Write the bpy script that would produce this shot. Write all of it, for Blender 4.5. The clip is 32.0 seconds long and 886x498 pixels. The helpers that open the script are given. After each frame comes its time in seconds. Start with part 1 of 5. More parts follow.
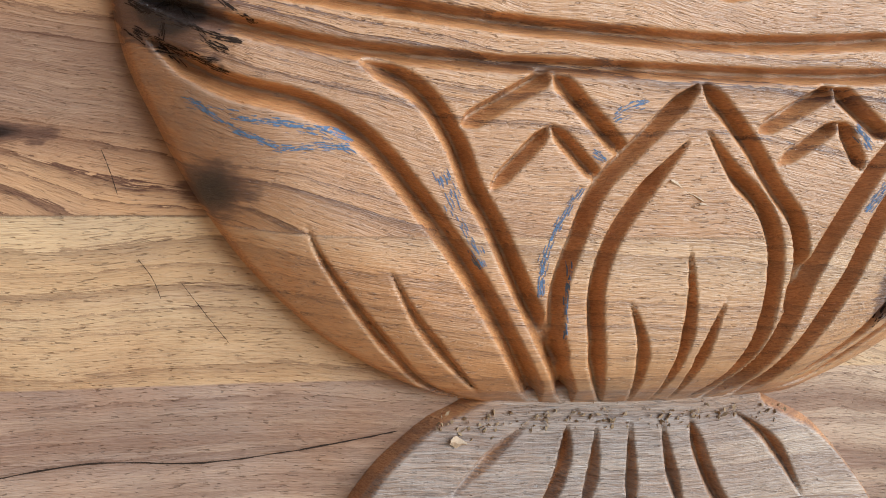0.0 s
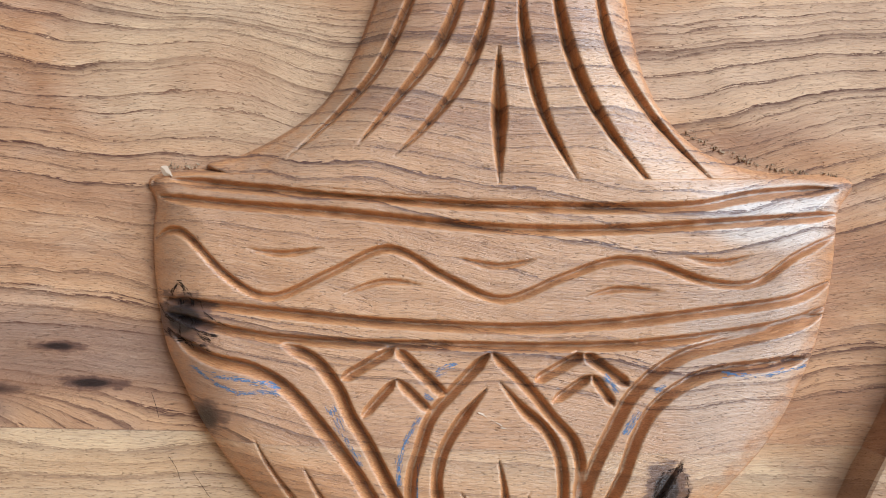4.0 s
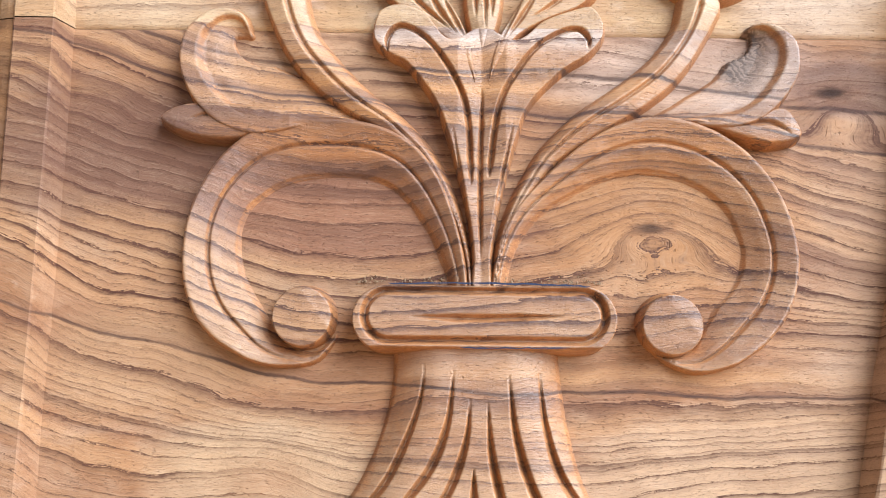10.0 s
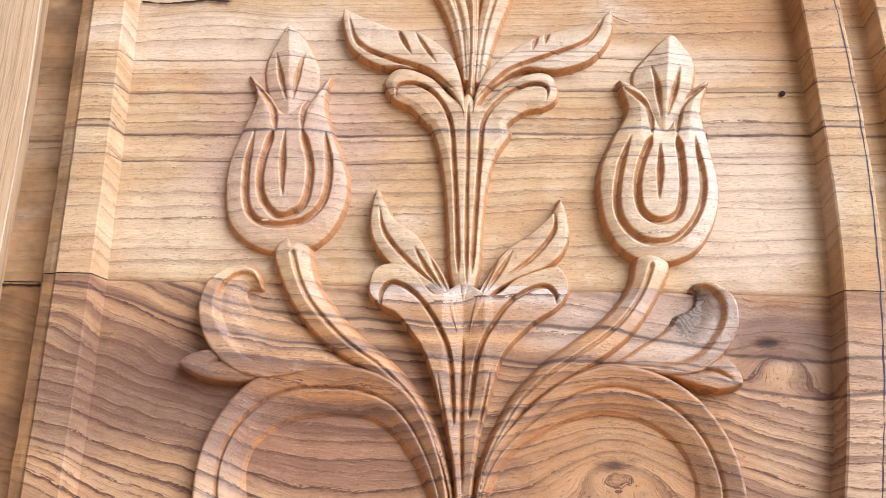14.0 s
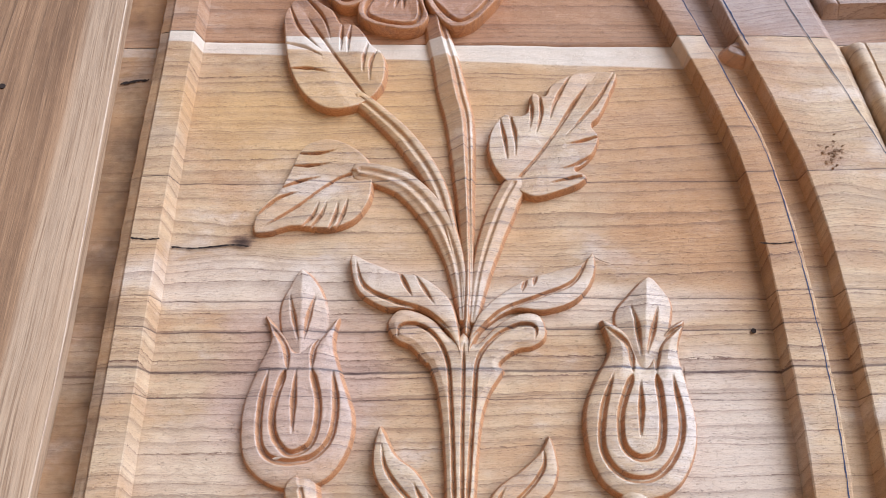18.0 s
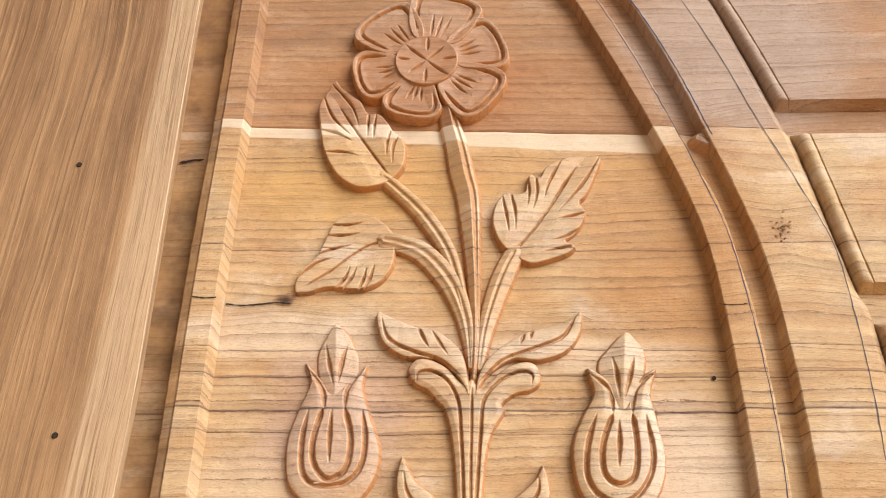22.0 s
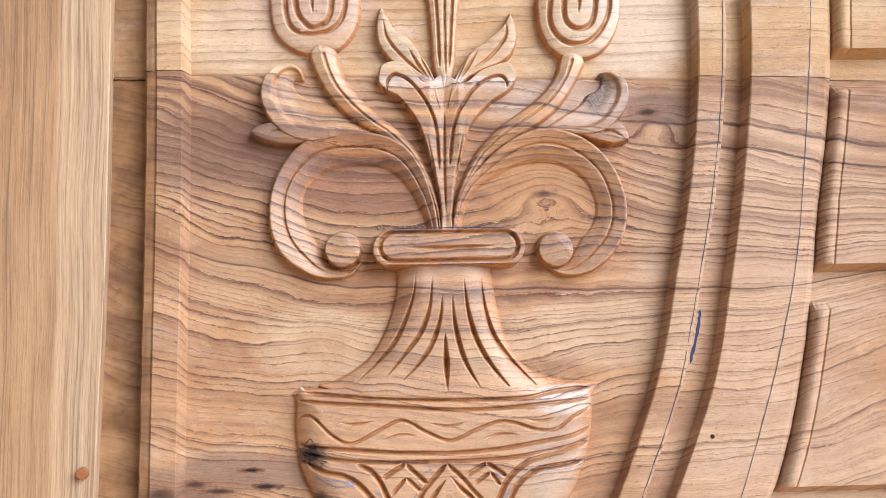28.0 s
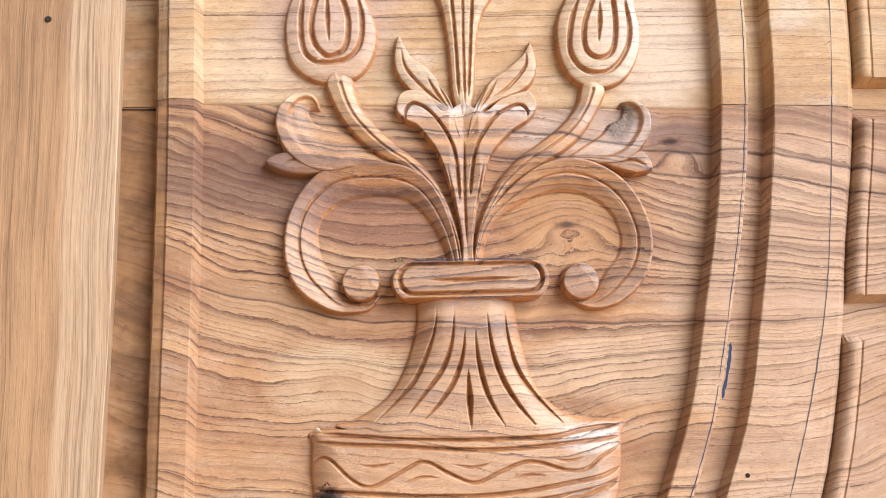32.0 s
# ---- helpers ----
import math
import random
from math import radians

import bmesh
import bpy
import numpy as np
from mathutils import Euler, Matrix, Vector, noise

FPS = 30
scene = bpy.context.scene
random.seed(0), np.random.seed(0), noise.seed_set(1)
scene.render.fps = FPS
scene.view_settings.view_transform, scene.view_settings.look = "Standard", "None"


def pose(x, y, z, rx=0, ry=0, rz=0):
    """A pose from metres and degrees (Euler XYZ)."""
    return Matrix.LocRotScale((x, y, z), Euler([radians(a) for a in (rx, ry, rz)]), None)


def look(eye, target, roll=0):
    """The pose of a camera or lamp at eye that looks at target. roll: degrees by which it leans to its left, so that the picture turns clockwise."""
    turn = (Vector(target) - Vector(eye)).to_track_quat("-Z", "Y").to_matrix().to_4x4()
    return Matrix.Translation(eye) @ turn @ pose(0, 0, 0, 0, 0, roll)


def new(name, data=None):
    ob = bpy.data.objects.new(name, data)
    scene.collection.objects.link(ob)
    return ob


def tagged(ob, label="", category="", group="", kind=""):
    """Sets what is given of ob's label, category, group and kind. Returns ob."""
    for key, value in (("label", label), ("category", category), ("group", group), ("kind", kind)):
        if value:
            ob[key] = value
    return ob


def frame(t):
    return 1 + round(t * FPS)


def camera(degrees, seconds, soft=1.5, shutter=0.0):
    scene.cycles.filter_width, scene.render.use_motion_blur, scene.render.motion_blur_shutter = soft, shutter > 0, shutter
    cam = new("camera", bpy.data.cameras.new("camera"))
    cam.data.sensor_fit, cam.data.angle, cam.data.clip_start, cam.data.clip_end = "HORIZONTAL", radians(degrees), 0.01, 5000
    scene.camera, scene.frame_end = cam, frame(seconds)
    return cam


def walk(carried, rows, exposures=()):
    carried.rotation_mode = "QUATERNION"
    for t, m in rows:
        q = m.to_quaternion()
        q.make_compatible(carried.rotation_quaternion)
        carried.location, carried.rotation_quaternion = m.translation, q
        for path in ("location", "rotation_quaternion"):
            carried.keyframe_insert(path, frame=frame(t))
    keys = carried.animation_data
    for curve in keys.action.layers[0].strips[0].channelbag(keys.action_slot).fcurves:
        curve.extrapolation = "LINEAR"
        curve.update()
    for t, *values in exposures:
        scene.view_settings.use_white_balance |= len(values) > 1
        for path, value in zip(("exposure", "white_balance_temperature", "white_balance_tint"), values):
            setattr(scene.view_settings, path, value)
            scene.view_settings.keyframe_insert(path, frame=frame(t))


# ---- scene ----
cam = camera(55.65, 32.0, soft=1.0)
PATH = [
    (0, -0.0779, -0.1496, 0.4616, 73.07, -3.52, -11.37),
    (0.5, -0.0639, -0.1556, 0.4496, 73.25, -2.55, -8.50),
    (1, -0.0482, -0.1645, 0.4418, 74.87, -1.99, -4.98),
    (1.5, -0.0368, -0.1749, 0.4394, 76.89, -1.72, -2.80),
    (2, -0.0266, -0.1895, 0.4429, 80.05, -1.62, -0.78),
    (2.5, -0.0213, -0.2056, 0.4522, 82.12, -1.43, 0.19),
    (3, -0.0166, -0.2212, 0.4635, 83.81, -1.20, 0.99),
    (3.5, -0.0143, -0.2362, 0.4785, 85.06, -1.09, 1.17),
    (4, -0.0118, -0.2496, 0.4941, 86.29, -0.86, 1.36),
    (4.5, -0.0077, -0.2601, 0.5110, 86.99, -0.52, 2.23),
    (6.5, -0.0079, -0.2888, 0.5385, 88.68, -0.11, 3.41),
    (7, -0.0073, -0.2959, 0.5460, 89.92, -0.19, 3.38),
    (7.5, -0.0074, -0.3033, 0.5525, 91.25, -0.27, 3.00),
    (8, -0.0075, -0.3108, 0.5574, 92.71, -0.39, 2.58),
    (8.5, -0.0082, -0.3190, 0.5633, 94.12, -0.48, 2.07),
    (9, -0.0080, -0.3264, 0.5689, 95.09, -0.52, 1.77),
    (9.5, -0.0069, -0.3332, 0.5724, 96.41, -0.58, 1.62),
    (10, -0.0049, -0.3392, 0.5757, 97.76, -0.61, 1.69),
    (10.5, -0.0034, -0.3468, 0.5816, 98.66, -0.65, 1.67),
    (11, -0.0021, -0.3535, 0.5853, 99.94, -0.71, 1.64),
    (11.5, -0.0027, -0.3600, 0.5895, 101.19, -0.72, 1.38),
    (12, -0.0041, -0.3675, 0.5945, 102.29, -0.68, 1.01),
    (12.5, -0.0043, -0.3746, 0.5983, 103.59, -0.69, 0.88),
    (13, -0.0030, -0.3814, 0.6016, 104.95, -0.74, 0.95),
    (13.5, -0.0025, -0.3880, 0.6057, 106.20, -0.72, 0.94),
    (14, -0.0013, -0.3944, 0.6109, 107.25, -0.70, 1.05),
    (14.5, -0.0001, -0.4011, 0.6155, 108.36, -0.74, 1.17),
    (16.5, 0.0066, -0.4286, 0.6368, 112.36, -0.72, 2.01),
    (17, 0.0094, -0.4370, 0.6433, 113.51, -0.78, 2.28),
    (17.5, 0.0114, -0.4450, 0.6491, 114.49, -0.78, 2.46),
    (18, 0.0119, -0.4524, 0.6549, 115.50, -0.79, 2.47),
    (18.5, 0.0107, -0.4589, 0.6603, 116.62, -0.86, 2.55),
    (19, 0.0095, -0.4670, 0.6649, 117.99, -1.05, 2.75),
    (19.5, 0.0074, -0.4750, 0.6656, 119.45, -1.31, 2.93),
    (20, 0.0063, -0.4849, 0.6631, 120.26, -1.47, 3.06),
    (20.5, 0.0047, -0.4965, 0.6585, 120.29, -1.50, 3.01),
    (21, 0.0056, -0.5096, 0.6499, 119.85, -1.47, 3.04),
    (21.5, 0.0066, -0.5260, 0.6390, 119.13, -1.33, 2.86),
    (22, 0.0091, -0.5456, 0.6263, 118.09, -1.08, 2.43),
    (22.5, 0.0110, -0.5676, 0.6126, 116.80, -0.67, 1.71),
    (23, 0.0088, -0.5884, 0.5969, 115.55, -0.14, 0.60),
    (23.5, 0.0044, -0.6045, 0.5834, 114.26, 0.34, -0.41),
    (24, -0.0024, -0.6116, 0.5740, 112.95, 0.70, -1.32),
    (24.5, -0.0125, -0.6116, 0.5686, 111.44, 1.00, -2.24),
    (25, -0.0224, -0.6076, 0.5619, 109.92, 1.25, -3.07),
    (25.5, -0.0265, -0.6021, 0.5553, 107.81, 1.29, -3.41),
    (27.5, -0.0280, -0.5838, 0.5519, 96.88, 1.06, -2.76),
    (28, -0.0278, -0.5776, 0.5499, 94.29, 1.06, -2.45),
    (28.5, -0.0282, -0.5709, 0.5432, 92.16, 1.11, -2.22),
    (29, -0.0316, -0.5650, 0.5236, 91.32, 1.12, -2.27),
    (29.5, -0.0348, -0.5609, 0.5019, 90.99, 1.10, -2.29),
    (30, -0.0357, -0.5587, 0.4877, 90.76, 1.09, -2.16),
    (30.5, -0.0354, -0.5566, 0.4852, 90.25, 1.11, -1.98),
    (31, -0.0372, -0.5532, 0.5025, 90.49, 1.07, -2.11),
    (31.5, -0.0430, -0.5512, 0.5226, 93.53, 1.33, -2.64),
    (32, -0.0540, -0.5551, 0.5390, 97.84, 1.53, -3.73),
]
walk(cam, [(t, pose(x, y, z, rx, ry, rz)) for t, x, y, z, rx, ry, rz in PATH], [(0, 0.72, 6250, 5), (1, 0.76, 5700, 4), (2, 0.67, 5650, 4), (3, 0.62, 5550, 4), (4, 0.81, 5720, 5), (7, 1.03, 5820, 6), (8, 0.88, 6180, 8), (9, 0.93, 5800, 7), (10, 1.16, 6150, 9), (11, 1.32, 6100, 9), (13, 1.21, 6150, 10), (17, 0.92, 5650, 10), (18, 0.87, 5350, 10), (19, 0.92, 5550, 10), (20, 0.98, 7350, 10), (23, 0.95, 7400, 9), (25, 0.94, 7000, 9), (28, 1.14, 6100, 10), (29, 1.19, 6350, 10), (30, 1.18, 6250, 10), (32, 1.2, 6300, 10)])

# ---- world and light ----
world = bpy.data.worlds.new("sky")
scene.world = world
world.use_nodes = True
wn = world.node_tree
sky = wn.nodes.new("ShaderNodeTexSky")
sky.sky_type = "NISHITA"
sky.sun_disc = False
sky.sun_elevation = radians(31)
sky.sun_rotation = radians(131)
wn.links.new(sky.outputs[0], wn.nodes["Background"].inputs[0])
wn.nodes["Background"].inputs[1].default_value = 0.048
sun = new("sun", bpy.data.lights.new("sun", "SUN"))
sun.data.energy = 3.75
sun.data.angle = radians(50)
sun.data.color = (0.82, 0.91, 1.0)
sun.matrix_world = look((0.74, -0.64, 0.58), (0, 0, 0))

# ---- materials ----
JOINT_LOW, JOINT_MID, JOINT_TOP = 0.3475, 0.7137, 1.0240
STRIP_LOW, STRIP_TOP = 0.3880, 0.4210
TILT_MID, TILT_TOP = -0.0165, -0.0350
TEAK_TINT = (0.790, 0.800, 0.910)


class Nodes:
    """Short hand for building a node material."""

    def __init__(self, name):
        self.mat = bpy.data.materials.new(name)
        self.mat.use_nodes = True
        self.tree = self.mat.node_tree
        self.bsdf = self.tree.nodes["Principled BSDF"]

    def put(self, socket, value):
        if isinstance(value, bpy.types.NodeSocket):
            self.tree.links.new(value, socket)
        else:
            socket.default_value = value

    def math(self, op, a, b=0.0, c=0.0, clamp=False):
        n = self.tree.nodes.new("ShaderNodeMath")
        n.operation, n.use_clamp = op, clamp
        for s, v in zip(n.inputs, (a, b, c)):
            self.put(s, v)
        return n.outputs[0]

    def xyz(self, x, y, z):
        n = self.tree.nodes.new("ShaderNodeCombineXYZ")
        for s, v in zip(n.inputs, (x, y, z)):
            self.put(s, v)
        return n.outputs[0]

    def place(self):
        n = self.tree.nodes.new("ShaderNodeTexCoord")
        s = self.tree.nodes.new("ShaderNodeSeparateXYZ")
        self.tree.links.new(n.outputs["Object"], s.inputs[0])
        return s.outputs

    def noise(self, vec, scale=1.0, detail=2.0, rough=0.5):
        n = self.tree.nodes.new("ShaderNodeTexNoise")
        self.put(n.inputs["Vector"], vec)
        n.inputs["Scale"].default_value = scale
        n.inputs["Detail"].default_value = detail
        n.inputs["Roughness"].default_value = rough
        return n.outputs[0]

    def ramp(self, value, *stops):
        n = self.tree.nodes.new("ShaderNodeMapRange")
        n.interpolation_type = "SMOOTHSTEP"
        self.put(n.inputs[0], value)
        for s, v in zip(n.inputs[1:5], stops):
            s.default_value = v
        return n.outputs[0]

    def mix(self, f, a, b):
        n = self.tree.nodes.new("ShaderNodeMix")
        n.data_type = "RGBA"
        self.put(n.inputs[0], f)
        for s, v in ((n.inputs[6], a), (n.inputs[7], b)):
            self.put(s, (*v, 1.0) if isinstance(v, tuple) else v)
        return n.outputs[2]

    def tint(self, base, factor):
        n = self.tree.nodes.new("ShaderNodeMix")
        n.data_type, n.blend_type = "RGBA", "MULTIPLY"
        n.inputs[0].default_value = 1.0
        self.put(n.inputs[6], base)
        n.inputs[7].default_value = (*factor, 1.0)
        return n.outputs[2]

    def dice(self, value, seed):
        """A random number for each whole step of a value."""
        n = self.tree.nodes.new("ShaderNodeTexWhiteNoise")
        n.noise_dimensions = "2D"
        self.put(n.inputs["Vector"], self.xyz(self.math("FLOOR", value), seed, 0.0))
        return n.outputs[0]

    def bump(self, height, strength, distance):
        n = self.tree.nodes.new("ShaderNodeBump")
        n.inputs["Strength"].default_value = strength
        n.inputs["Distance"].default_value = distance
        self.put(n.inputs["Height"], height)
        return n.outputs[0]


# knots in the planks: x, z, half length, half height, darkness
KNOTS = (
    (-0.0925, 0.4570, 0.0105, 0.0085, 1.0), (0.048, 0.4105, 0.007, 0.010, 1.0), (0.069, 0.631, 0.013, 0.005, 0.35),
    (-0.0868, 0.4275, 0.008, 0.007, 0.6), (0.144, 0.688, 0.013, 0.0045, 0.45), (-0.1325, 0.8765, 0.011, 0.0065, 0.42),
    (0.1830, 1.0100, 0.014, 0.013, 0.0), (0.2230, 0.9260, 0.009, 0.011, 0.16), (-0.084, 0.528, 0.022, 0.013, 0.0), (-0.226, 0.480, 0.014, 0.010, 0.5),
    (-0.190, 0.434, 0.016, 0.008, 0.35), (-0.171, 0.438, 0.014, 0.004, 0.4),
    (-0.134, 0.4465, 0.010, 0.0022, 0.7), (-0.124, 0.4355, 0.013, 0.0024, 0.75), (-0.155, 0.4330, 0.018, 0.0030, 0.4),
)


# natural changes of tone in the planks: x, z, half length, half height, colour, strength
TONES = (
    (0.225, 0.600, 0.085, 0.100, (0.700, 0.450, 0.260), 0.50), (0.225, 0.430, 0.085, 0.070, (0.710, 0.470, 0.280), 0.40),
    (0.080, 0.697, 0.055, 0.016, (0.680, 0.480, 0.330), 0.60), (-0.070, 0.700, 0.050, 0.013, (0.640, 0.400, 0.220), 0.50),
    (-0.188, 0.4270, 0.034, 0.011, (0.150, 0.095, 0.075), 0.75), (-0.135, 0.4440, 0.065, 0.011, (0.260, 0.155, 0.100), 0.58), (0.215, 1.110, 0.085, 0.085, (0.500, 0.360, 0.260), 0.65), (0.150, 0.690, 0.022, 0.010, (0.200, 0.120, 0.095), 0.50),
    (0.146, 0.925, 0.062, 0.085, (0.530, 0.245, 0.080), 0.52), (-0.090, 0.975, 0.085, 0.040, (0.680, 0.370, 0.120), 0.60), (0.040, 0.990, 0.090, 0.018, (0.620, 0.330, 0.120), 0.55),
    (-0.100, 0.852, 0.090, 0.015, (0.780, 0.570, 0.370), 0.50), (0.060, 0.835, 0.080, 0.012, (0.780, 0.560, 0.350), 0.55), (0.140, 0.760, 0.035, 0.045, (0.780, 0.570, 0.370), 0.65), (-0.145, 0.745, 0.030, 0.022, (0.770, 0.540, 0.320), 0.50),
    (-0.090, 0.790, 0.045, 0.050, (0.620, 0.390, 0.260), 0.50), (-0.030, 1.075, 0.100, 0.045, (0.460, 0.190, 0.068), 0.65), (0.090, 1.060, 0.050, 0.035, (0.500, 0.250, 0.110), 0.50), (0.000, 0.890, 0.060, 0.030, (0.650, 0.360, 0.140), 0.45),
    (0.075, 0.640, 0.050, 0.026, (0.560, 0.270, 0.100), 0.42), (-0.120, 0.664, 0.080, 0.026, (0.230, 0.120, 0.072), 0.70), (-0.060, 0.642, 0.048, 0.024, (0.360, 0.165, 0.085), 0.68), (0.110, 0.535, 0.060, 0.022, (0.720, 0.470, 0.260), 0.60), (-0.135, 0.575, 0.045, 0.020, (0.640, 0.380, 0.180), 0.45),
    (-0.084, 0.532, 0.042, 0.022, (0.720, 0.480, 0.255), 0.60),
    (0.140, 0.300, 0.100, 0.030, (0.620, 0.350, 0.160), 0.40),
)

# tones that only the carving's raised wood shows
CUT_TONES = (
    (0.000, 0.472, 0.110, 0.034, (0.610, 0.315, 0.135), 0.45), (0.000, 0.425, 0.075, 0.028, (0.620, 0.330, 0.150), 0.40),
    (0.060, 0.690, 0.050, 0.016, (0.700, 0.480, 0.320), 0.55),
    (0.183, 1.010, 0.018, 0.016, (0.230, 0.100, 0.046), 0.90),
    # scroll tops: orange of warm light bounced onto down-facing wood, painted as tone
    (0.000, 0.7085, 0.062, 0.0055, (0.780, 0.600, 0.440), 0.75), (-0.066, 0.668, 0.046, 0.009, (0.640, 0.265, 0.080), 0.75), (0.070, 0.667, 0.050, 0.011, (0.620, 0.275, 0.088), 0.60), (-0.085, 0.690, 0.045, 0.020, (0.640, 0.320, 0.120), 0.45), (0.000, 0.690, 0.080, 0.016, (0.660, 0.315, 0.105), 0.70),
    # bowl base: the first two tones paint in warm bounce under the curve
    (-0.060, 0.398, 0.042, 0.018, (0.580, 0.240, 0.072), 0.42), (0.030, 0.395, 0.040, 0.014, (0.560, 0.245, 0.085), 0.32), (0.075, 0.440, 0.024, 0.030, (0.620, 0.450, 0.300), 0.45), (0.080, 0.490, 0.020, 0.008, (0.780, 0.640, 0.480), 0.60),
)


def plank_wood(name, bared_bounce, dirt=0.0, gloss=0.18):
    """Sawn teak, grain along x, four glued planks that differ in tone and figure; bared_bounce: how far steep chisel
    cuts take the orange of newly opened wood and of warm bounced light, both put into the colour; dirt: old red-brown
    soiling of rough-sawn faces.
    """
    k = Nodes(name)
    x, y, z = k.place()
    m = k.math
    at = lambda fx, fy, fz, zz=None: k.xyz(m("MULTIPLY", x, fx), m("MULTIPLY", y, fy), m("MULTIPLY", z if zz is None else zz, fz))
    # the planks, by their tilted joints
    zm = m("MULTIPLY_ADD", x, -TILT_MID, z)
    zt = m("MULTIPLY_ADD", x, -TILT_TOP, z)
    dark = m("MULTIPLY", k.ramp(z, JOINT_LOW - 0.0002, JOINT_LOW + 0.0002, 0.0, 1.0), k.ramp(zm, JOINT_MID - 0.0002, JOINT_MID + 0.0002, 1.0, 0.0))
    pale = m("MULTIPLY", k.ramp(zm, JOINT_MID - 0.0002, JOINT_MID + 0.0002, 0.0, 1.0), k.ramp(zt, JOINT_TOP - 0.0002, JOINT_TOP + 0.0002, 1.0, 0.0))
    low = k.ramp(z, STRIP_TOP - 0.0003, STRIP_TOP + 0.0003, 1.0, 0.0)
    mid = m("MULTIPLY", low, k.ramp(z, STRIP_LOW - 0.0003, STRIP_LOW + 0.0003, 0.0, 1.0))
    # slow bend of the grain, most in the dark plank, and a small wave everywhere
    bend = m("MULTIPLY", m("SUBTRACT", k.noise(at(5.5, 6.0, 9.0), 1.0, 1.0), 0.5), 0.042)
    wave = m("MULTIPLY", m("SUBTRACT", k.noise(at(22.0, 9.0, 26.0), 1.0, 2.0), 0.5), 0.0115)
    swirl = m("MULTIPLY", dark, m("SUBTRACT", 1.0, low))
    bend = m("MULTIPLY", bend, m("MULTIPLY_ADD", swirl, 0.85, 0.15))
    wave = m("MULTIPLY", wave, m("MULTIPLY_ADD", swirl, 0.65, 0.35))
    xl, xr = m("MINIMUM", x, 0.0), m("MAXIMUM", x, 0.0)
    fall = m("ADD", m("MULTIPLY", x, 0.06), m("ADD", m("MULTIPLY", m("MULTIPLY", xl, xl), -0.62), m("MULTIPLY", m("MULTIPLY", xr, xr), k.ramp(z, 0.52, 0.65, -0.50, 0.12))))
    sag = m("MULTIPLY", fall, swirl)
    v = m("ADD", m("ADD", m("ADD", z, sag), wave), m("ADD", bend, m("MULTIPLY", y, 0.35)))
    # the grain arches over three eyes in the brown plank
    for ax, az, arx, arz, lift in ((0.071, 0.634, 0.040, 0.024, 0.030), (-0.086, 0.536, 0.030, 0.018, 0.018), (0.152, 0.681, 0.026, 0.016, 0.016)):
        ex, ez = m("DIVIDE", m("SUBTRACT", x, ax), arx), m("DIVIDE", m("SUBTRACT", z, az), arz)
        v = m("SUBTRACT", v, m("MULTIPLY", dark, m("DIVIDE", lift, m("POWER", m("MULTIPLY_ADD", ex, ex, m("MULTIPLY_ADD", ez, ez, 1.0)), 1.5))))
    spot, core, halo = 0.0, 0.0, 0.0
    ragged = k.noise(at(150.0, 60.0, 190.0), 1.0, 3.0, 0.6)
    grit = k.noise(at(90.0, 90.0, 800.0), 1.0, 3.0, 0.7)
    for kx, kz, rx, rz, deep in KNOTS:
        dx = m("DIVIDE", m("SUBTRACT", x, kx), rx)
        dz = m("DIVIDE", m("SUBTRACT", z, kz), rz)
        far = m("ADD", m("MULTIPLY", dx, dx), m("MULTIPLY", dz, dz))
        near = m("DIVIDE", 1.0, m("MULTIPLY_ADD", far, 0.35, 1.0))
        v = m("ADD", v, m("MULTIPLY", m("MULTIPLY", near, dz), rz * 0.9))
        halo = m("ADD", halo, m("MULTIPLY", near, near))
        if deep:
            body = m("SUBTRACT", m("MULTIPLY_ADD", grit, 1.6, 0.2), m("MULTIPLY", far, m("MULTIPLY_ADD", ragged, 2.6, -0.4)), clamp=True)
            spot = m("MAXIMUM", spot, m("MULTIPLY", body, deep))
            core = m("MAXIMUM", core, m("MULTIPLY", m("SUBTRACT", 1.0, m("MULTIPLY", far, m("MULTIPLY_ADD", ragged, 5.0, 0.2)), clamp=True), deep))
    drift = k.noise(at(1.2, 3.0, 30.0, v), 1.0, 2.0, 0.5)
    broken = k.noise(at(26.0, 40.0, 420.0, v), 1.0, 3.0, 0.65)
    # two pale burls where the rings fade
    burl = 0.0
    for bx, bz, brx, brz in ((0.069, 0.629, 0.046, 0.028), (-0.082, 0.528, 0.040, 0.022), (0.075, 0.693, 0.052, 0.018), (-0.075, 0.698, 0.034, 0.014)):
        ex, ez = m("DIVIDE", m("SUBTRACT", x, bx), brx), m("DIVIDE", m("SUBTRACT", z, bz), brz)
        burl = m("MAXIMUM", burl, k.ramp(m("ADD", m("ADD", m("MULTIPLY", ex, ex), m("MULTIPLY", ez, ez)), m("MULTIPLY", m("SUBTRACT", ragged, 0.5), 2.0)), 0.2, 1.3, 1.0, 0.0))
    # figured plank: uneven rings, some heavy, some a mere line
    torn = m("ADD", m("MULTIPLY", m("SUBTRACT", k.noise(at(75.0, 300.0, 1500.0, v), 1.0, 3.0, 0.7), 0.5), 0.0042), m("MULTIPLY", m("SUBTRACT", k.noise(at(260.0, 900.0, 700.0), 1.0, 3.0, 0.7), 0.5), 0.0022))
    p = m("ADD", m("MULTIPLY", m("ADD", v, torn), 146.0), m("MULTIPLY", drift, 4.0))
    f, r1, r2 = m("FRACT", p), k.dice(p, 1.3), k.dice(p, 7.9)
    rings = m("MULTIPLY", m("POWER", f, m("MULTIPLY_ADD", r2, 8.0, 1.8)), k.ramp(r1, 0.05, 0.85, 0.15, 1.0))
